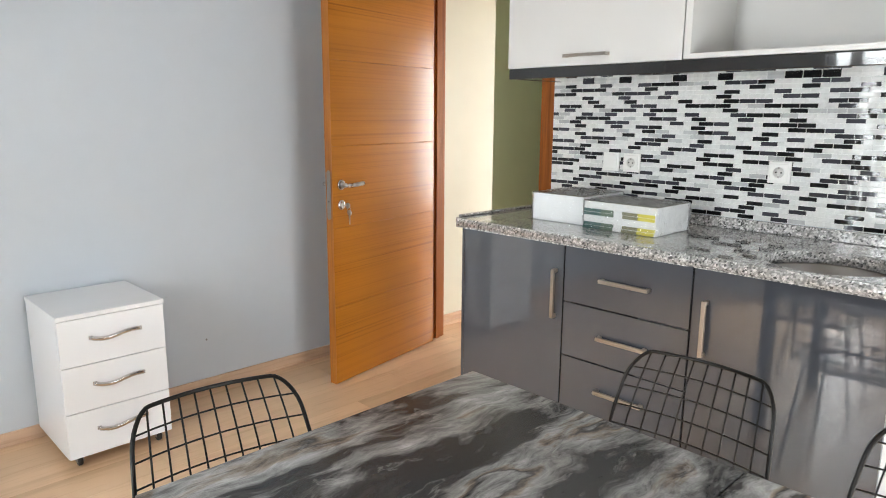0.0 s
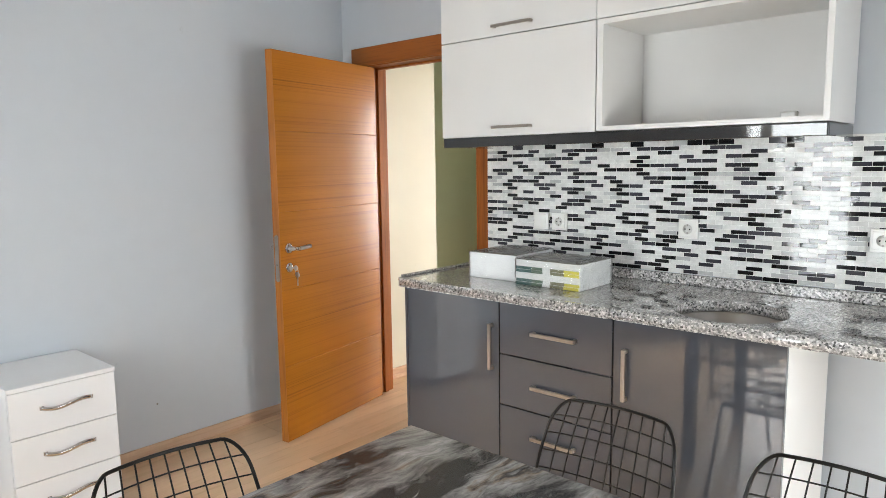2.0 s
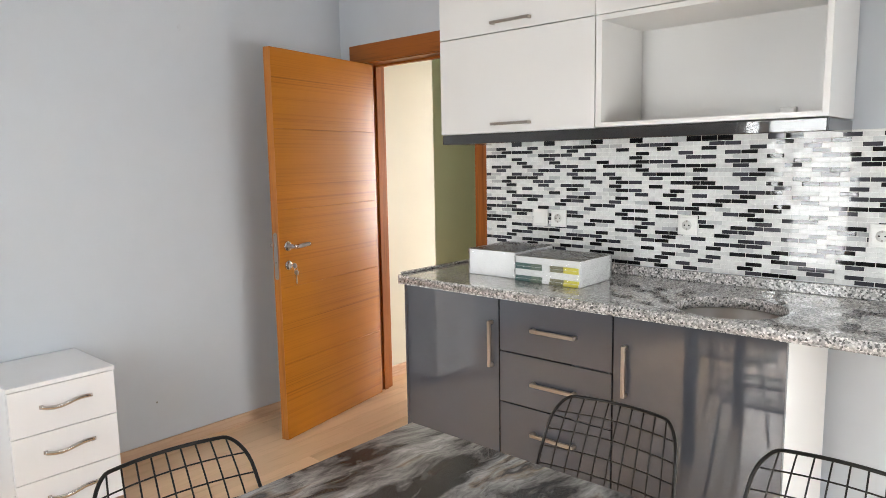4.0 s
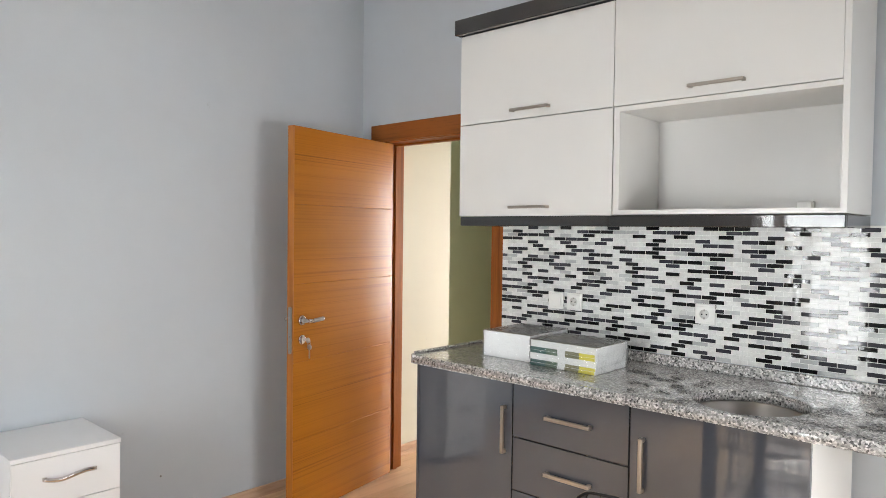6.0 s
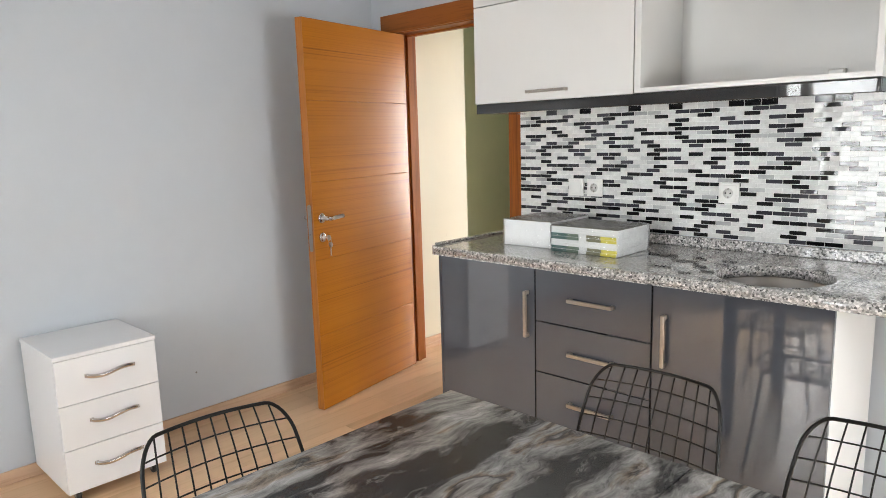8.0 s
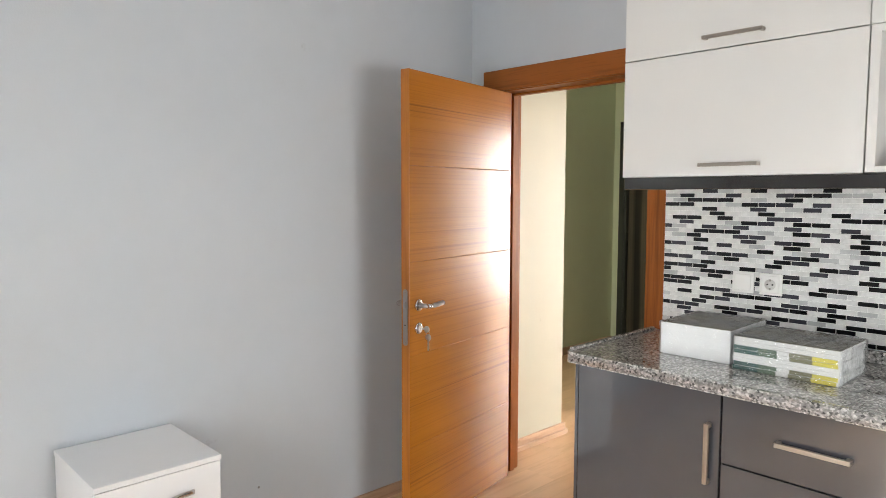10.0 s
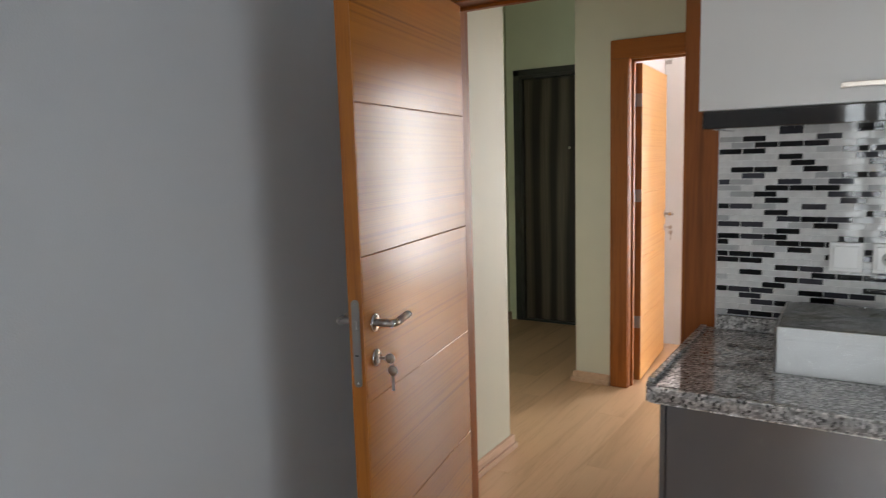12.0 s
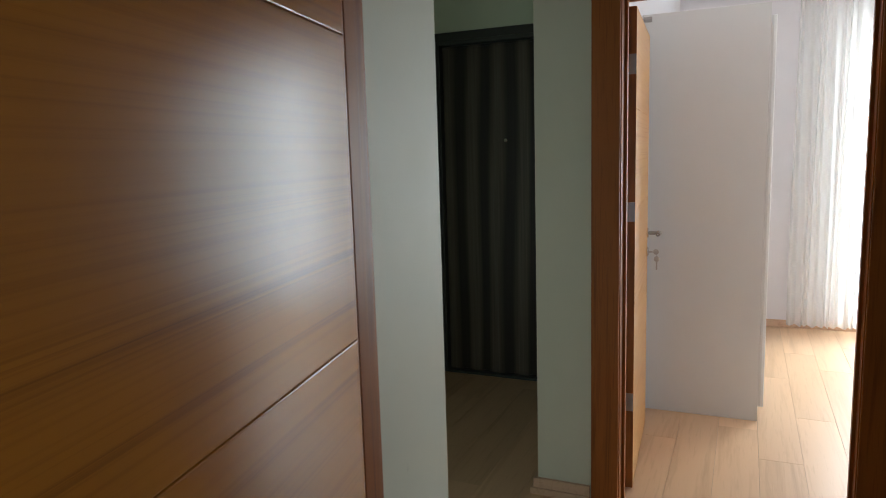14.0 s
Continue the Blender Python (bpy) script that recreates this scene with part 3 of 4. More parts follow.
w = window("window_2", -0.03, 0.03, -0.678, 0.678, 0.0, 2.188, [(0.0, 0.08)], "tall white PVC kitchen window with two panes", None)
w.matrix_world = pose(1.38, -1.22, 0.061, 0, 0, 90)
c = thing("curtain", pose(8.14, 0, 0), "white sheer floor-length curtain hanging at the bedroom window", "curtain")
for nm, ya, yb in (("panel", 1.60, 2.30), ("panel", 0.15, 0.85)):
    bm = bmesh.new()
    cols, prev = 150, None
    for i in range(cols + 1):
        u = i / cols
        y = ya + (yb - ya) * u
        fold = 0.028 * math.sin(u * 13 * math.tau + 0.8 * math.sin(u * 9)) + 0.008 * math.sin(u * 41)
        row = [bm.verts.new((fold * k + 0.006 * math.sin(7 * u + 3 * z), y + 0.012 * math.sin(u * 26 + z), z)) for z, k in ((0.045, 1.1), (0.9, 1.0), (1.8, 0.9), (2.62, 0.6))]
        if prev:
            for p, q, r, s in zip(prev, row, row[1:], prev[1:]):
                bm.faces.new((p, q, r, s)).smooth = True
        prev = row
    part(nm, bm, M_VOILE, c)
part("curtain_rod", tube(bmesh.new(), [(0, 0.05, 2.635), (0, 2.42, 2.635)], 0.014, 14), M_FRAME, c, "reddish-brown curtain rod")
part("finial", lathe(bmesh.new(), [(0.004, 0), (0.016, 0.004), (0.026, 0.02), (0.024, 0.034), (0.010, 0.05)], pose(0, 2.42, 2.635, -90), 18), M_FRAME, c)

wd = thing("wardrobe", pose(6.06, 2.567, 0), "tall white wardrobe with sliding doors against the wall", "wardrobe")
part("side_panel", boxes((0, 0.018, -0.025, 0.6, 0.0, 2.19), bevel=0.0015), M_WHITE, wd)
part("side_panel", boxes((1.682, 1.70, 0.0, 0.6, 0.0, 2.19), bevel=0.0015), M_WHITE, wd)
part("top_panel", boxes((0.018, 1.682, -0.025, 0.6, 2.17, 2.188)), M_WHITE, wd)
part("back_panel", boxes((0.018, 1.682, 0.588, 0.598, 0.06, 2.17)), M_WHITE, wd)
part("plinth", boxes((0.018, 1.682, 0.03, 0.05, 0.0, 0.06)), M_WHITE, wd)
part("top_rail", boxes((0.018, 1.682, -0.018, 0.0, 2.135, 2.17), bevel=0.001), M_WHITE, wd)
part("bottom_rail", boxes((0.018, 1.682, -0.018, 0.0, 0.06, 0.080), bevel=0.001), M_WHITE, wd)
for x0, x1, y in ((0.002, 0.86, -0.044), (0.84, 1.698, -0.019)):
    dr = part("sliding_door", boxes((x0, x1, y + 0.006, y + 0.018, 0.083, 2.127), bevel=0.001), M_WHITE, wd)
    for z0, z1 in ((0.083, 0.640), (0.646, 1.744), (1.750, 2.127)):
        part("door_panel", boxes((x0 + 0.03, x1 - 0.03, y, y + 0.007, z0 + 0.002, z1 - 0.002), bevel=0.001), M_WHITE, dr)
    for x in (x0, x1 - 0.026):
        part("grip_profile", boxes((x, x + 0.026, y - 0.008, y + 0.007, 0.083, 2.127), bevel=0.003), M_PVC, dr)
part("hanging_bracket", boxes((-0.004, 0.0, 0.55, 0.595, 2.150, 2.178), (-0.012, -0.004, 0.55, 0.595, 2.160, 2.166), bevel=0.001), M_STEEL, wd, "small steel wall bracket")


# ---------- upper cabinets ----------
def bar_handle(parent, a, c, out, size=0.012, stand=0.028, material=None):
    """A square bar between a and c, stood off the front along out."""
    a, c, out = Vector(a), Vector(c), Vector(out)
    mt = material or M_NICKEL
    d = (c - a).normalized()
    side = d.cross(out)

    def slab(p, q, hw, o0, o1):
        bm2 = []
        for s in (p, q):
            for o in (o0, o1):
                for k in (-hw, hw):
                    bm2.append(s + out * o + side * k)
        return bm2

    bm = bmesh.new()
    for p, q, o0, o1 in ((a, c, stand - size * 0.75, stand), (a, a + d * size, 0, stand - size * 0.75 + 0.0005), (c - d * size, c, 0, stand - size * 0.75 + 0.0005)):
        vs = [bm.verts.new(v) for v in slab(p, q, size / 2, o0, o1)]
        for f in ((0, 1, 3, 2), (4, 6, 7, 5), (0, 2, 6, 4), (1, 5, 7, 3), (0, 4, 5, 1), (2, 3, 7, 6)):
            bm.faces.new([vs[i] for i in f])
    bmesh.ops.bevel(bm, geom=bm.edges[:], offset=0.0012, segments=1, affect="EDGES")
    return part("handle", bm, mt, parent, "brushed nickel bar handle")


UX0, UX1 = 2.512, 2.866
uc = thing("wall_cabinet", pose(0, 0, 0), "white wall cabinet with two lift-up doors over the worktop", "cabinet", "wall cabinets")
part("side_panel", boxes((UX0 + 0.02, UX1, 2.163, 2.181, 1.592, 2.432)), M_WHITE, uc)
part("side_panel", boxes((UX0 + 0.02, UX1, 1.381, 1.399, 1.592, 2.432)), M_WHITE, uc)
part("bottom_panel", boxes((UX0 + 0.02, UX1, 1.399, 2.163, 1.592, 1.61)), M_WHITE, uc)
part("top_panel", boxes((UX0 + 0.02, UX1, 1.399, 2.163, 2.414, 2.432)), M_WHITE, uc)
for z0, z1, hz in ((1.590, 2.0145, 1.628), (2.0185, 2.434, 2.056)):
    dr = part("door", boxes((UX0, UX0 + 0.018, 1.3805, 2.182, z0, z1), bevel=0.0012), M_WHITE, uc)
    bar_handle(dr, (UX0, 1.675, hz), (UX0, 1.876, hz), (-1, 0, 0))
uc = thing("wall_cabinet", pose(0, 0, 0), "white wall cabinet with an open shelf niche below one lift-up door", "cabinet", "wall cabinets")
part("side_panel", boxes((UX0, UX1, 0.558, 0.578, 1.592, 2.432), bevel=0.001), M_WHITE, uc)
part("side_panel", boxes((UX0, UX1, 1.350, 1.376, 1.592, 2.016), bevel=0.001), M_WHITE, uc)
part("bottom_panel", boxes((UX0, UX1, 0.578, 1.350, 1.592, 1.610)), M_WHITE, uc)
part("shelf", boxes((UX0, UX1, 0.578, 1.350, 1.996, 2.015)), M_WHITE, uc)
part("back_panel", boxes((UX1 - 0.008, UX1, 0.578, 1.350, 1.61, 1.996)), M_WHITE, uc)
part("top_panel", boxes((UX0 + 0.02, UX1, 0.578, 1.376, 2.414, 2.432)), M_WHITE, uc)
dr = part("door", boxes((UX0, UX0 + 0.018, 0.579, 1.3775, 2.0185, 2.434), bevel=0.0012), M_WHITE, uc)
bar_handle(dr, (UX0, 0.876, 2.056), (UX0, 1.074, 2.056), (-1, 0, 0))
cn = thing("cornice", pose(2.478, 0.535, 2.436), "anthracite cornice board on top of the wall cabinets", "cornice")
part("front_strip", boxes((0, 0.02, 0, 1.662, 0, 0.072), bevel=0.004), M_DARKTRIM, cn)
part("top_board", boxes((0.0205, 0.39, 0.0205, 1.6415, 0.004, 0.068), bevel=0.002), M_DARKTRIM, cn)
for y in (0, 1.642):
    part("end_strip", boxes((0.0205, 0.39, y, y + 0.02, 0, 0.072), bevel=0.004), M_DARKTRIM, cn)
pm = thing("light_pelmet", pose(2.508, 0.56, 1.545), "glossy anthracite pelmet under the wall cabinets", "pelmet")
part("front_strip", boxes((0, 0.018, 0, 1.612, 0, 0.0435), bevel=0.003), M_DARKTRIM, pm)
part("base_board", boxes((0.0185, 0.36, 0.0185, 1.5935, 0.002, 0.0425), bevel=0.002), M_DARKTRIM, pm)
for y in (0, 1.594):
    part("end_strip", boxes((0.0185, 0.36, y, y + 0.018, 0, 0.0435), bevel=0.003), M_DARKTRIM, pm)

# ---------- base cabinets ----------
BX = 2.262


def base_unit(y0, y1, label):
    b = thing("base_cabinet", pose(0, 0, 0), label, "cabinet", "base cabinets")
    part("side_panel", boxes((BX + 0.021, 2.8, y1 - 0.018, y1, 0.1, 0.9185)), M_CARCASS, b)
    part("side_panel", boxes((BX + 0.021, 2.8, y0, y0 + 0.018, 0.1, 0.9185)), M_CARCASS if y0 > 0.6 else M_WHITE, b)
    part("bottom_panel", boxes((BX + 0.02, 2.8, y0 + 0.018, y1 - 0.018, 0.1, 0.118)), M_CARCASS, b)
    part("plinth", boxes((BX + 0.05, BX + 0.066, y0, y1, 0.0, 0.1)), M_WHITE, b)
    return b


def front(b, y0, y1, z0, z1):
    return part("front", boxes((BX, BX + 0.018, y0 + 0.0025, y1 - 0.0025, z0 + 0.001, z1 - 0.001), bevel=0.0012), M_GLOSSGREY, b, "glossy grey lacquered front")


b = base_unit(1.665, 2.19, "glossy grey base cabinet with one door and bar handle")
f = front(b, 1.665, 2.192, 0.105, 0.916)
part("end_panel", boxes((BX + 0.001, 2.8, 2.1925, 2.205, 0.02, 0.9185)), M_GLOSSGREY, b, "glossy dark grey end panel")
bar_handle(f, (BX, 1.700, 0.627), (BX, 1.700, 0.820), (-1, 0, 0), 0.014)
b = base_unit(1.157, 1.662, "glossy grey base cabinet with three drawers")
for z0, z1, hz in ((0.105, 0.484, 0.384), (0.487, 0.698, 0.592), (0.701, 0.916, 0.809)):
    f = front(b, 1.1565, 1.6635, z0, z1)
    bar_handle(f, (BX, 1.302, hz), (BX, 1.498, hz), (-1, 0, 0), 0.014)
b = base_unit(0.582, 1.154, "glossy grey sink base cabinet with white side panel")
f = front(b, 0.578, 1.1555, 0.105, 0.916)
bar_handle(f, (BX, 1.104, 0.627), (BX, 1.104, 0.815), (-1, 0, 0), 0.014)

# ---------- worktop with round sink ----------
CX0, CX1, CY0, CY1, CZ0, CZ1 = 2.238, 2.866, -1.14, 2.238, 0.919, 0.958
SX, SY, SR = 2.448, 0.815, 0.184
wt = thing("worktop", pose(0, 0, 0), "speckled grey granite worktop with upstand and raised edge", "worktop")
bm = bmesh.new()
N = 72
hy0, hy1 = SY - 0.35, SY + 0.35
ring = {}
for zz in (CZ0, CZ1):
    inner, outer = [], []
    for k in range(N):
        t = k * math.tau / N + math.pi / N
        dx, dy = math.cos(t), math.sin(t)
        inner.append(bm.verts.new((SX + SR * dx, SY + SR * dy, zz)))
        s = min(((CX1 - SX) if dx > 0 else (SX - CX0)) / abs(dx), ((hy1 - SY) if dy > 0 else (SY - hy0)) / abs(dy))
        outer.append(bm.verts.new((SX + s * dx, SY + s * dy, zz)))
    ring[zz] = inner, outer
for k in range(N):
    j = (k + 1) % N
    (i0, o0), (i1, o1) = ring[CZ0], ring[CZ1]
    bm.faces.new((i1[k], o1[k], o1[j], i1[j]))
    bm.faces.new((i0[k], i0[j], o0[j], o0[k]))
    bm.faces.new((i0[k], i1[k], i1[j], i0[j])).smooth = True
    bm.faces.new((o0[k], o0[j], o1[j], o1[k]))
box(bm, CX0, CX1, CY0, hy0, CZ0, CZ1)
box(bm, CX0, CX1, hy1, CY1 - 0.03, CZ0, CZ1)
# rounded free end
end = [(CX0, CY1 - 0.03)] + arc(CX0 + 0.03, CY1 - 0.03, 0.03, 180, 90, 8) + [(CX1, CY1), (CX1, CY1 - 0.03)]
end = end[1:]
lo, hi = [bm.verts.new((x, y, CZ0)) for x, y in end], [bm.verts.new((x, y, CZ1)) for x, y in end]
bm.faces.new(hi)
bm.faces.new(lo[::-1])
for k in range(len(end)):
    j = (k + 1) % len(end)
    bm.faces.new((lo[k], lo[j], hi[j], hi[k]))
part("slab", bm, M_GRANITE, wt)
part("front_edge", tube(bmesh.new(), [(CX0 + 0.012, CY0, (CZ0 + CZ1) / 2), (CX0 + 0.012, CY1 - 0.03, (CZ0 + CZ1) / 2)], 0.0200, 20), M_GRANITE, wt)
part("upstand", boxes((2.848, 2.868, CY0, 2.19, CZ1 + 0.0005, 1.0), bevel=0.003), M_GRANITE, wt)
part("raised_edge", boxes((CX0 + 0.03, 2.847, CY1 - 0.022, CY1 - 0.002, CZ1 + 0.0005, CZ1 + 0.011), bevel=0.004), M_GRANITE, wt)

sk = thing("sink", pose(SX, SY, CZ0), "round stainless steel sink set under the worktop", "sink")
part("bowl", lathe(bmesh.new(), [(SR + 0.012, -0.001), (SR - 0.001, -0.001), (SR - 0.004, -0.004), (SR - 0.008, -0.09), (SR - 0.03, -0.14), (SR - 0.07, -0.158), (0.045, -0.163), (0.02, -0.1632)], None, 56, False), M_STEEL, sk)
part("drain", lathe(bmesh.new(), [(0.01, -0.1625), (0.043, -0.1625), (0.043, -0.158), (0.03, -0.158), (0.028, -0.161), (0.006, -0.161)], None, 32), M_CHROME, sk)


# ---------- sockets and switch ----------
def wall_plate(x, y, z, socket, label):
    p = thing("wall_socket" if socket else "light_switch", pose(x, y, z), label, "socket" if socket else "switch")
    w = 0.041
    part("plate", boxes((-0.010, 0.0, -w, w, -w, w), bevel=0.003), M_PLASTIC, p)
    if socket:
        bm = lathe(bmesh.new(), [(0.0305, 0.0), (0.0305, 0.003), (0.0285, 0.003), (0.0275, -0.012), (0.004, -0.012)], pose(-0.0105, 0, 0, 0, -90, 0), 36)
        part("socket_well", bm, M_PLASTIC, p)
        part("insert", boxes((-0.0145, -0.0105, -0.032, 0.032, -0.032, 0.032), bevel=0.002), M_PLASTIC, p)
        # Flat disc in darker plastic: the shade inside the socket, put into its colour.
        part("recess", lathe(bmesh.new(), [(0.004, 0.0), (0.020, 0.0), (0.020, 0.0006), (0.004, 0.0006)], pose(-0.0148, 0, 0, 0, -90, 0), 32), plain("shaded_plastic", (0.62, 0.61, 0.58), 0.4) if "shaded_plastic" not in bpy.data.materials else bpy.data.materials["shaded_plastic"], p)
        for yy in (-0.0095, 0.0095):
            part("pin_hole", lathe(bmesh.new(), [(0.001, 0), (0.0032, 0), (0.0032, 0.0006), (0.001, 0.0006)], pose(-0.0156, yy, 0, 0, -90, 0), 14), M_BLACK, p)
        for zz in (-0.0165, 0.0165):
            part("earth_clip", boxes((-0.0163, -0.0148, -0.003, 0.003, zz - 0.004, zz + 0.004)), M_STEEL, p)
    else:
        part("rocker", boxes((-0.0145, -0.0105, -0.031, 0.031, -0.031, 0.031), bevel=0.0025), M_PLASTIC, p)
    return p


wall_plate(2.869, 1.861, 1.192, False, "white square light switch on the mosaic wall")
wall_plate(2.869, 1.758, 1.192, True, "white earthed wall socket on the mosaic wall")
wall_plate(2.869, 1.137, 1.190, True, "white earthed wall socket above the sink")
wall_plate(2.869, 0.447, 1.186, True, "white earthed wall socket beside the sink")
nb = thing("junction_box", pose(2.858, 0.765, 1.611), "small white junction box inside the cabinet niche", "junction box")
part("box", boxes((-0.028, 0.0, -0.028, 0.028, 0.0, 0.036), bevel=0.003), M_PLASTIC, nb)
part("lid", boxes((-0.033, -0.0275, -0.024, 0.024, 0.003, 0.033), bevel=0.002), M_PLASTIC, nb)


# ---------- wrapped books on the worktop ----------
M_PAPER = plain("white_page_edges", (0.88, 0.88, 0.87), 0.8, vary=0.04, fine=500, bumps=0.1)
m, nt, b = nodes_of("printed_book_cover")
vec = mapped(nt, (1, 1, 1))
vo = nt.nodes.new("ShaderNodeTexVoronoi")
vo.distance, vo.inputs["Scale"].default_value = "CHEBYCHEV", 9
nt.links.new(vec, vo.inputs["Vector"])
sp = nt.nodes.new("ShaderNodeSeparateColor")
nt.links.new(vo.outputs["Color"], sp.inputs[0])
art = ramp(nt, sp.outputs[0], [(0.0, (0.42, 0.35, 0.20)), (0.3, (0.14, 0.13, 0.12)), (0.5, (0.50, 0.46, 0.38)), (0.7, (0.12, 0.15, 0.22)), (1.0, (0.60, 0.58, 0.50))])
photo = ramp(nt, noise_node(nt, vec, 24, 6, 0.65, 0.6), [(0.3, (0.26, 0.24, 0.19)), (0.7, (0.70, 0.68, 0.60))])
nt.links.new(mix(nt, 0.55, art, photo), b.inputs["Base Color"])
b.inputs["Roughness"].default_value = 0.18
M_COVER = m
M_TEAL = plain("dark_teal_print", (0.02, 0.10, 0.085), 0.35)
M_OLIVE = plain("dark_olive_print", (0.20, 0.19, 0.09), 0.35)
M_MOSS = plain("moss_green_print", (0.10, 0.16, 0.10), 0.35)
M_YELLOW = plain("yellow_print", (0.70, 0.62, 0.06), 0.35)
M_SPINE = plain("white_spine_card", (0.78, 0.78, 0.76), 0.3)
m, nt, b = nodes_of("clear_shrink_film")
tr, gl, mx = nt.nodes.new("ShaderNodeBsdfTransparent"), nt.nodes.new("ShaderNodeBsdfGlossy"), nt.nodes.new("ShaderNodeMixShader")
gl.inputs["Roughness"].default_value = 0.05
vec = mapped(nt, (1, 1, 1))
wr = noise_node(nt, vec, 38, 4, 0.55, 1.2)
bp = nt.nodes.new("ShaderNodeBump")
bp.inputs["Strength"].default_value, bp.inputs["Distance"].default_value = 0.7, 0.008
nt.links.new(wr, bp.inputs["Height"])
nt.links.new(bp.outputs["Normal"], gl.inputs["Normal"])
fr = nt.nodes.new("ShaderNodeFresnel")
fr.inputs["IOR"].default_value = 1.9
nt.links.new(bp.outputs["Normal"], fr.inputs["Normal"])
nt.links.new(fr.outputs[0], mx.inputs[0])
nt.links.new(tr.outputs[0], mx.inputs[1])
nt.links.new(gl.outputs[0], mx.inputs[2])
haze, hz = nt.nodes.new("ShaderNodeBsdfDiffuse"), nt.nodes.new("ShaderNodeMixShader")
haze.inputs["Color"].default_value = (0.86, 0.87, 0.88, 1)
crease = noise_node(nt, mapped(nt, (1, 1, 0.8)), 9, 3, 0.5, 1.5)
nt.links.new(ramp(nt, crease, [(0.36, (0.05, 0.05, 0.05)), (0.60, (0.09, 0.09, 0.09))]), hz.inputs[0])
nt.links.new(mx.outputs[0], hz.inputs[1])
nt.links.new(haze.outputs[0], hz.inputs[2])
nt.links.new(hz.outputs[0], nt.nodes["Material Output"].inputs["Surface"])
M_FILM = m


def bundle(m, w, d, thick, count, printed, label):
    """count books, their spines or page edges towards -y (the front), wrapped in film. Local x: width, y: depth."""
    bd = thing("book_bundle", m, label, "books", "wrapped book bundles")
    rnd = random.Random(count * 7 + int(w * 100))
    z = 0.001
    for i in range(count):
        lean = 0.002 if printed else 0.0004
        jx, jy = rnd.uniform(-lean, lean), rnd.uniform(-lean, lean)
        inset = 0.002 if printed else 0.0
        bk = part("book", boxes((jx + inset, w + jx - inset, jy + inset, d + jy - inset, z, z + thick - 0.0001)), M_PAPER, bd)
        band = printed and i % 4 in (0, 1)
        if i == count - 1:
            part("cover", boxes((jx, w + jx, jy, d + jy, z + thick, z + thick + 0.0008)), M_COVER, bk)
        if printed:
            part("spine", boxes((jx - 0.0008, w + jx + 0.0006, jy - 0.0010, jy + 0.001, z + 0.0004, z + thick - 0.0004)), M_SPINE, bk)
        if band:
            for a0, a1, mt in ((0.0, 0.25, M_TEAL), (0.25, 0.43, M_MOSS), (0.55, 0.76, M_OLIVE), (0.76, 0.985, M_YELLOW)):
                part("print", boxes((a0 * w + jx, a1 * w + jx, jy - 0.0018, jy - 0.0009, z + 0.0005, z + thick - 0.0005)), mt, bk)
        z += thick
    bm = boxes((-0.005, w + 0.005, -0.005, d + 0.005, 0.0006, z + 0.004), bevel=0.006)
    bmesh.ops.subdivide_edges(bm, edges=[e for e in bm.edges if e.calc_length() > 0.05], cuts=30, use_grid_fill=True)
    for vtx in bm.verts:
        if vtx.co.z > 0.004:
            q = vtx.co * 34 + Vector((count, 0, 0))
            crumple = noise.noise(q) + 0.6 * abs(noise.noise(q * 2.3))
            out = Vector(((vtx.co.x - w / 2) / w, (vtx.co.y - d / 2) / d, 0.8 * (vtx.co.z - z / 2) / z)).normalized()
            vtx.co += out * max(-0.0025, 0.0048 * crumple)
    for fc in bm.faces:
        fc.smooth = True
    part("film", bm, M_FILM, bd, "clear crinkled shrink film").visible_shadow = False
    return bd


bundle(pose(2.470, 1.985, 0.958, 0, 0, -89), 0.250, 0.30, 0.0094, 12, False, "white-edged books wrapped in clear film on the worktop")
bundle(pose(2.442, 1.708, 0.958, 0, 0, -90.5), 0.313, 0.25, 0.0133, 8, True, "books with green and yellow spines wrapped in film")

# ---------- dining table ----------
tb = thing("dining_table", pose(0.54, 0.08, 0), "dining table with dark grey marbled laminate top", "table")
part("tabletop", boxes((0, 0.85, 0.54, 1.235, 0.72, 0.75), bevel=0.003), M_MARBLE, tb)
part("extension_leaf", boxes((0, 0.85, 0, 0.5385, 0.72, 0.75), bevel=0.003), M_MARBLE, tb)
part("apron", boxes((0.05, 0.80, 0.05, 1.185, 0.66, 0.72)), M_BLACK, tb)
for x, y in ((0.05, 0.05), (0.75, 0.05), (0.05, 1.135), (0.75, 1.135)):
    part("leg", boxes((x, x + 0.05, y, y + 0.05, 0.0, 0.66), bevel=0.004), M_BLACKWIRE, tb)


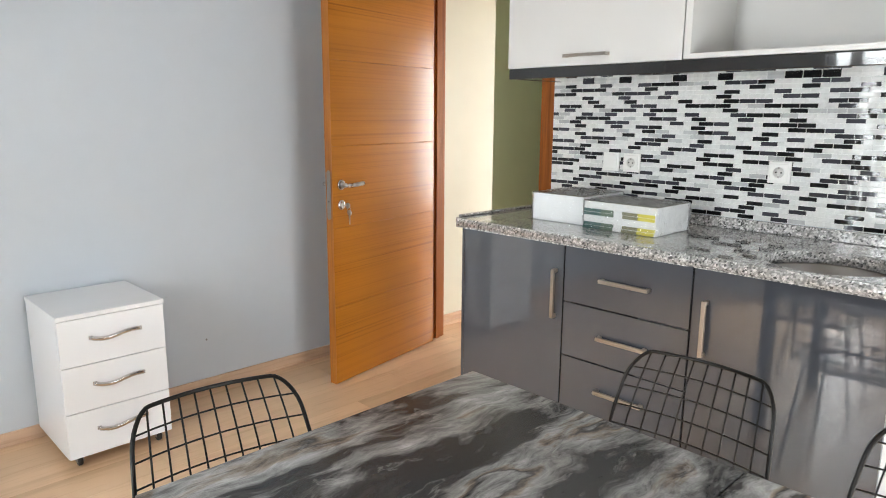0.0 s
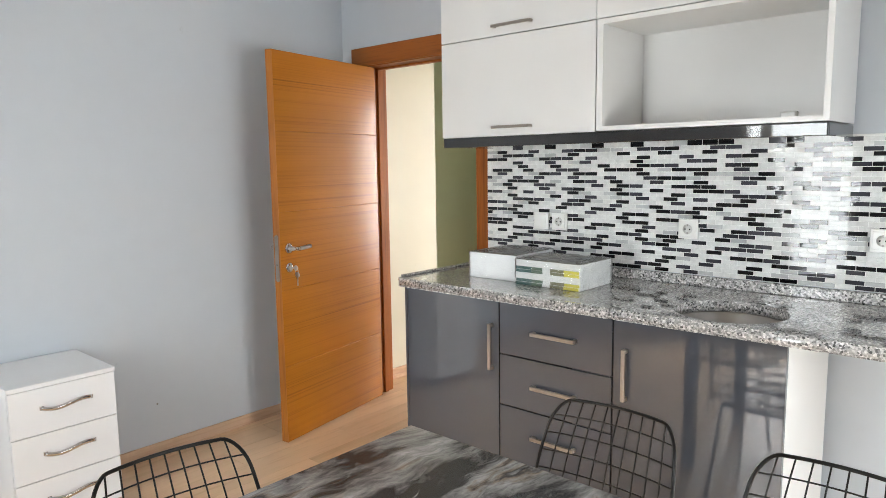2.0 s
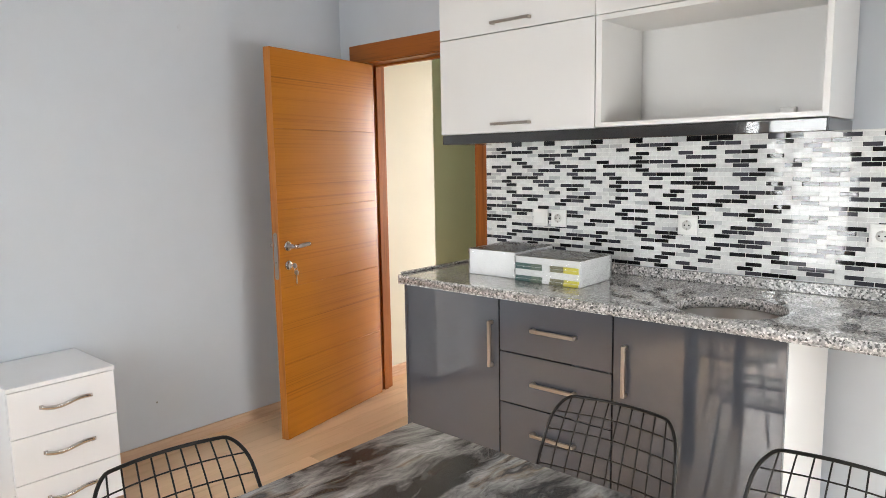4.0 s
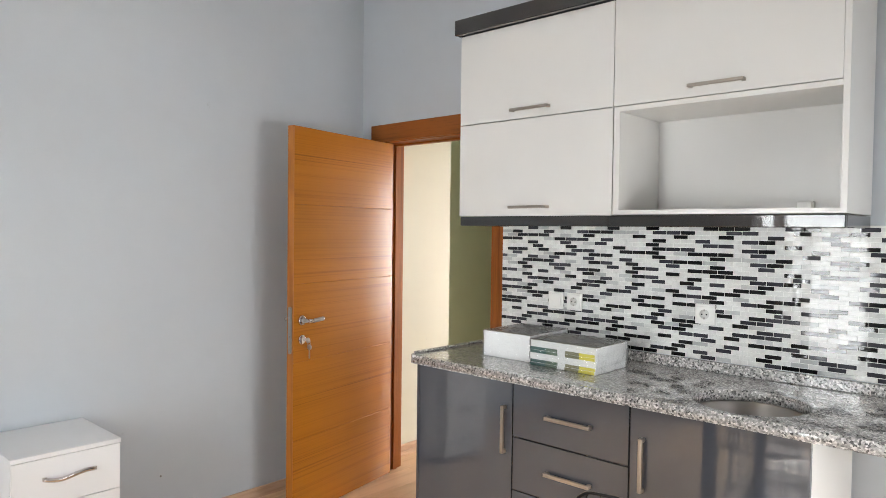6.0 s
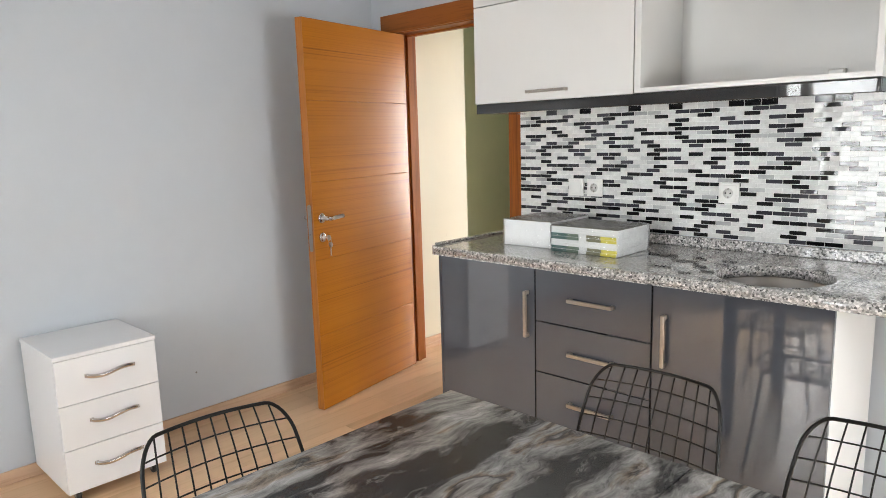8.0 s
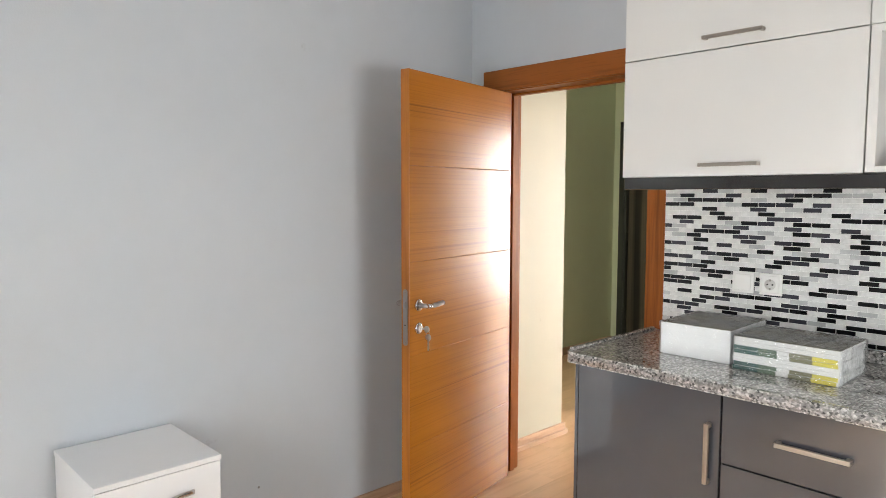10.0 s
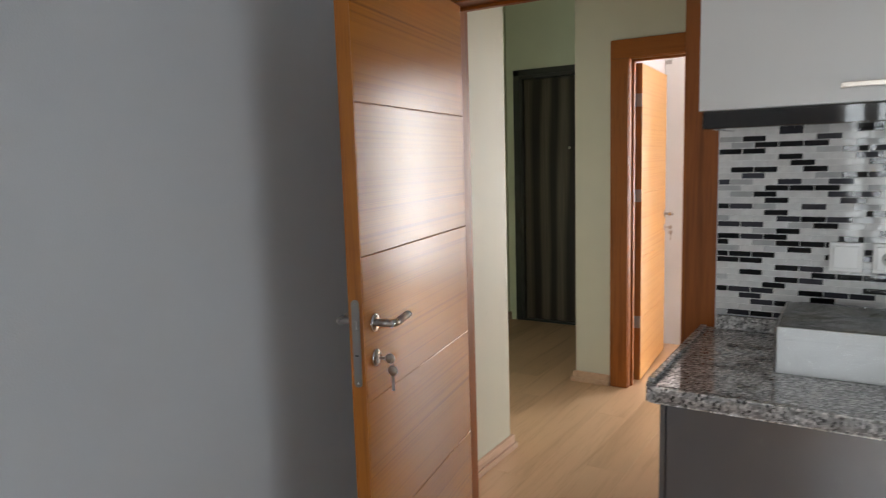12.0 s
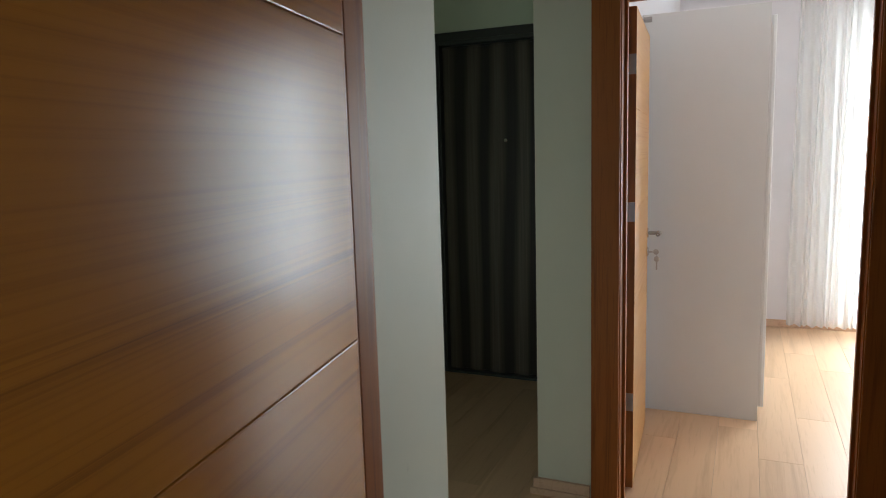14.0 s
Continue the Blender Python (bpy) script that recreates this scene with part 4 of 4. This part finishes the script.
# ---------- wire chairs ----------
def wire_chair(m, label):
    """Local origin on the floor under the seat's middle; the back stands at +y, the sitter faces -y."""
    ch = thing("wire_chair", m, label, "chair", "wire chairs round the table")

    def on_back(u, v):
        """u across (-1..1), v up the back (0 at the seat, 1 at the top)."""
        wdt = 0.200 + 0.006 * v - 0.034 * v * v
        bow = 0.035 * (1 - u * u) * (0.4 + 0.6 * v)
        return Vector((u * wdt, 0.185 + 0.02 * v + 0.085 * v * v + bow, 0.455 + 0.358 * v))

    def on_seat(u, v):
        wdt = 0.205 + 0.02 * math.sin(v * math.pi)
        return Vector((u * wdt, 0.185 - 0.39 * v + 0.035 * (1 - u * u) * (1 - v) * 0.4, 0.455 - 0.03 * math.sin(v * math.pi) * (1 - 0.6 * u * u)))

    rim = [(-1, 0), (-1, 0.2), (-1, 0.4), (-1, 0.6), (-1, 0.76)]
    rim += [(-1 + 0.24 * (1 - math.cos(t)), 0.80 + 0.2 * math.sin(t)) for t in np.linspace(0.1, math.pi / 2, 8)]
    rim += [(u, 1.0) for u in np.linspace(-0.6, 0.6, 9)]
    rim += [(1 - 0.24 * (1 - math.cos(t)), 0.80 + 0.2 * math.sin(t)) for t in np.linspace(math.pi / 2, 0.1, 8)]
    rim += [(1, 0.76), (1, 0.6), (1, 0.4), (1, 0.2), (1, 0)]
    loop = [on_back(u, v) for u, v in rim] + [on_seat(1, v) for v in np.linspace(0.15, 0.9, 6)] + [on_seat(u, 1.0) for u in np.linspace(0.85, -0.85, 9)] + [on_seat(-1, v) for v in np.linspace(0.9, 0.15, 6)]
    part("rim", tube(bmesh.new(), loop, 0.0047, 8, True), M_BLACKWIRE, ch)
    for i in range(9):
        u = -0.8 + 1.6 * i / 8
        top = 1.0 if abs(u) < 0.76 else 0.80 + 0.2 * math.sin(math.acos(1 - (1 - abs(u)) / 0.24))
        bm = tube(bmesh.new(), [on_back(u, v) for v in np.linspace(top, 0.02, 10)] + [on_seat(u, v) for v in np.linspace(0.03, 1.0, 9)], 0.0022, 6)
        part("wire", bm, M_BLACKWIRE, ch)
    for v in np.linspace(0.10, 0.88, 7):
        edge = 1.0 if v <= 0.8 else 1 - 0.24 * (1 - math.sqrt(max(0, 1 - ((v - 0.8) / 0.2) ** 2)))
        part("wire", tube(bmesh.new(), [on_back(u, v) + Vector((0, 0.004, 0)) for u in np.linspace(-edge, edge, 9)], 0.0022, 6), M_BLACKWIRE, ch)
    for v in np.linspace(0.08, 0.9, 8):
        part("wire", tube(bmesh.new(), [on_seat(u, v) + Vector((0, 0, -0.004)) for u in np.linspace(-1, 1, 9)], 0.0022, 6), M_BLACKWIRE, ch)
    for sx in (-1, 1):
        for sy, y in ((1, 0.15), (-1, -0.15)):
            part("leg", tube(bmesh.new(), [(sx * 0.12, y * 0.6, 0.435), (sx * 0.165, y, 0.425), (sx * 0.20, y + sy * 0.06, 0.004)], 0.0065, 8), M_BLACKWIRE, ch)
    part("seat_frame", tube(bmesh.new(), [(-0.165, -0.15, 0.428), (0.165, -0.15, 0.428), (0.165, 0.15, 0.428), (-0.165, 0.15, 0.428)], 0.006, 8, True), M_BLACKWIRE, ch)
    return ch


ch = wire_chair(pose(1.395, 0.848, 0, 0, 0, -90), "black wire chair with grid back tucked to the table")
copy_thing(ch, pose(1.375, 0.312, 0, 0, 0, -92))
copy_thing(ch, pose(0.755, 1.205, 0, 0, 0, -5))

# ---------- chest of drawers ----------
cd = thing("drawer_chest", pose(0.842, 2.95, 0) @ Matrix.Diagonal((0.955, 1, 1, 1)), "small white chest with three drawers and wavy handles", "chest")
part("top_panel", boxes((-0.003, 0.424, -0.012, 0.422, 0.620, 0.638), bevel=0.002), M_CHESTW, cd)
for x in (0.0, 0.405):
    part("side_panel", boxes((x, x + 0.016, 0.008, 0.42, 0.055, 0.620)), M_CHESTW, cd)
part("back_panel", boxes((0.016, 0.405, 0.41, 0.42, 0.055, 0.620)), M_CHESTW, cd)
part("bottom_panel", boxes((0.016, 0.405, 0.008, 0.41, 0.055, 0.071)), M_CHESTW, cd)
for z0, z1 in ((0.057, 0.241), (0.244, 0.429), (0.432, 0.617)):
    dr = part("drawer_front", boxes((0.001, 0.420, -0.009, 0.007, z0, z1), bevel=0.0015), M_CHESTW, cd)
    zc = (z0 + z1) / 2 + 0.012
    bm, prev = bmesh.new(), None
    for i in range(25):
        u = i / 24
        x = 0.115 + 0.205 * u
        y = -0.012 - 0.024 * math.sin(u * math.pi) ** 0.6
        wv = 0.007 * math.sin((u - 0.5) * math.tau)
        row = [bm.verts.new((x, y + dy, zc + wv + dz)) for dy, dz in ((-0.0025, -0.008), (-0.0045, 0.0), (-0.0025, 0.008), (0.002, 0.008), (0.002, -0.008))]
        if prev:
            for k in range(5):
                bm.faces.new((prev[k], prev[(k + 1) % 5], row[(k + 1) % 5], row[k])).smooth = True
        else:
            bm.faces.new(row[::-1])
        prev = row
    bm.faces.new(prev)
    hd = part("handle", bm, M_CHROME, dr, "wavy polished chrome handle")
    part("handle_foot", boxes((0.113, 0.128, -0.014, -0.0085, zc - 0.007, zc + 0.007), (0.307, 0.322, -0.014, -0.0085, zc - 0.007, zc + 0.007)), M_CHROME, hd)
for x in (0.05, 0.38):
    for y in (0.05, 0.375):
        c = part("caster", lathe(bmesh.new(), [(0.004, -0.009), (0.020, -0.009), (0.0225, -0.005), (0.0225, 0.005), (0.020, 0.009), (0.004, 0.009)], pose(x, y, 0.0225, 0, 90, 0), 20), M_BLACK, cd, "small black caster wheel")
        part("fork", boxes((x - 0.014, x - 0.011, y - 0.014, y + 0.014, 0.02, 0.055), (x + 0.011, x + 0.014, y - 0.014, y + 0.014, 0.02, 0.055), (x - 0.014, x + 0.014, y - 0.014, y + 0.014, 0.048, 0.055)), M_STEEL, c)

# ---------- mosaic tiles on the kitchen wall ----------
def glazed(name, c, vary):
    """A glossy mosaic strip with faint clouding; single strips differ a little in tone."""
    m, nt, b = nodes_of(name)
    isl, inf, add = nt.nodes.new("ShaderNodeNewGeometry"), nt.nodes.new("ShaderNodeObjectInfo"), nt.nodes.new("ShaderNodeMath")
    add.operation = "ADD"
    nt.links.new(isl.outputs["Random Per Island"], add.inputs[0])
    nt.links.new(inf.outputs["Random"], add.inputs[1])
    frac = nt.nodes.new("ShaderNodeMath")
    frac.operation = "FRACT"
    nt.links.new(add.outputs[0], frac.inputs[0])
    tone = ramp(nt, frac.outputs[0], [(0.0, tuple(v * (1 - vary) for v in c)), (1.0, tuple(min(1, v * (1 + vary)) for v in c))])
    vec = mapped(nt, (1, 1, 1))
    veil = ramp(nt, noise_node(nt, vec, 55, 5, 0.6, 0.8), [(0.3, (0.88, 0.88, 0.88)), (0.62, (1.03, 1.03, 1.03))])
    nt.links.new(mix(nt, 1.0, tone, veil, "MULTIPLY"), b.inputs["Base Color"])
    b.inputs["Roughness"].default_value, b.inputs["Coat Weight"].default_value, b.inputs["Coat Roughness"].default_value = 0.03, 0.12, 0.0
    b.inputs["IOR"].default_value, b.inputs["Coat IOR"].default_value = 1.5, 1.6
    bump(nt, b, noise_node(nt, vec, 25, 2), 0.008, 0.003)
    return m


STRIPS = [glazed("black_glass_strip", (0.004, 0.004, 0.005), 0.4), glazed("slate_strip", (0.045, 0.045, 0.055), 0.35), glazed("grey_strip", (0.50, 0.51, 0.51), 0.16), glazed("white_strip", (0.73, 0.73, 0.715), 0.05)]
TL, TH, JOINT = 0.0613, 0.0160, 0.0017
PY, PZ = TL + JOINT, TH + JOINT
mos = thing("mosaic_backsplash", pose(2.879, 2.197, 1.001), "glossy black, grey and white strip mosaic backsplash", "tiles", kind="structure")
part("grout_bed", boxes((-0.0065, 0.0, -3.33, 0.0, 0.0, 0.556)), M_GROUT, mos)


def strip_verts(bm, y, z, length, tilt, turn):
    """One strip with a bevelled face; tilt and turn set it slightly out of the wall's plane."""
    e = 0.0006
    back = [bm.verts.new((-0.0060, yy, zz)) for yy, zz in ((y - length, z), (y, z), (y, z + TH), (y - length, z + TH))]
    face = [bm.verts.new((-0.0078 + tilt * (zz - z - TH / 2) + turn * (yy - y + length / 2), yy, zz)) for yy, zz in ((y - length + e, z + e), (y - e, z + e), (y - e, z + TH - e), (y - length + e, z + TH - e))]
    fs = [bm.faces.new(face)]
    for k in range(4):
        fs.append(bm.faces.new((back[k], back[(k + 1) % 4], face[(k + 1) % 4], face[k])))
    return fs


def tile_mesh(length, material, tilt, turn):
    bm = bmesh.new()
    strip_verts(bm, 0.0, 0.0, length, tilt, turn)
    me = bpy.data.meshes.new("tile")
    bmesh.ops.recalc_face_normals(bm, faces=bm.faces[:])
    bm.to_mesh(me)
    bm.free()
    me.materials.append(material)
    return me


rnd = random.Random(8)
LAY = [(rnd.gauss(0, 0.007), rnd.gauss(0, 0.004)) for _ in range(6)]
tile_meshes = {(k, c, v): tile_mesh(TL * k, STRIPS[c], *LAY[v]) for k in (0.5, 1.0) for c in range(4) for v in range(6)}
rest = bmesh.new()
made = 0


def strip_row(k, below, below2):
    """One course: (start, length factor, colour) for each strip, with short dark runs between lighter ones."""
    row, dark, y = [], [], -0.0008
    lit, left = rnd.random() < 0.7, rnd.choice((1, 2, 2, 3))
    while y > -2.35:
        if left == 0:
            lit = not lit
            left = rnd.choice((1, 2, 2, 2, 3, 3)) if lit else rnd.choice((1, 1, 1, 2, 2, 3))
        left -= 1
        colour = (2 if rnd.random() < 0.17 else 3) if lit else (0 if rnd.random() < 0.56 else 1)
        row.append((y, k, colour))
        if not lit:
            dark.append(y - TL * k / 2)
        y -= TL * k + JOINT
        k = 1.0
    cost = 0.0
    for mid in dark:
        sides = [any(abs(a - mid - d * PY / 2) < 0.01 for a in below) for d in (-1, 1)]
        steps = [any(abs(a - mid - d * PY) < 0.01 for a in below2) for d in (-1, 1)]
        cost += 0.35 * sum(sides) + 1.6 * all(sides) + 1.1 * any(abs(a - mid) < 0.01 for a in below2)
        cost += 1.3 * (sides[0] and steps[0]) + 1.3 * (sides[1] and steps[1])
    return cost - 0.3 * len(dark), row, dark


below, below2 = [], []
for r in range(int(0.556 / PZ)):
    z = 0.0012 + r * PZ
    tries = [strip_row(0.5 if r % 2 == 0 else 1.0, below, below2) for _ in range(60)]
    cost, row, dark = min(tries, key=lambda c: c[0])
    for y, k, colour in row:
        v = rnd.randrange(6)
        if y > -0.52 and made < 300:
            ob = new("tile", tile_meshes[k, colour, v])
            ob.parent = mos
            ob.location = (0, y, z)
            made += 1
        else:
            for f in strip_verts(rest, y, z, TL * k, *LAY[v]):
                f.material_index = colour
    below, below2 = dark, below
part("tile_field", rest, STRIPS, mos)["kind"] = "stuff"

# ---------- floor planks ----------
PW, PL = 0.192, 1.285


def plank_mesh(length):
    bm = box(bmesh.new(), 0.0006, length - 0.0006, 0.0006, PW - 0.0006, -0.011, 0.0)
    me = bpy.data.meshes.new("plank")
    bmesh.ops.recalc_face_normals(bm, faces=bm.faces[:])
    bm.to_mesh(me)
    bm.free()
    me.materials.append(M_PLANK)
    return me


meshes = {}
rnd = random.Random(11)
for r in range(32):
    y = -1.3 + r * PW
    x = -1.2
    first = True
    while x < 8.35:
        ln = PL
        if first:
            ln = round(PL * ((r * 0.37) % 1.0 * 0.75 + 0.25), 3)
            first = False
        ln = round(min(ln, 8.4 - x), 3)
        if ln not in meshes:
            meshes[ln] = plank_mesh(ln)
        ob = new("plank", meshes[ln])
        ob.parent = floor
        ob.location = (x, y, rnd.uniform(-0.0002, 0.0))
        x += ln
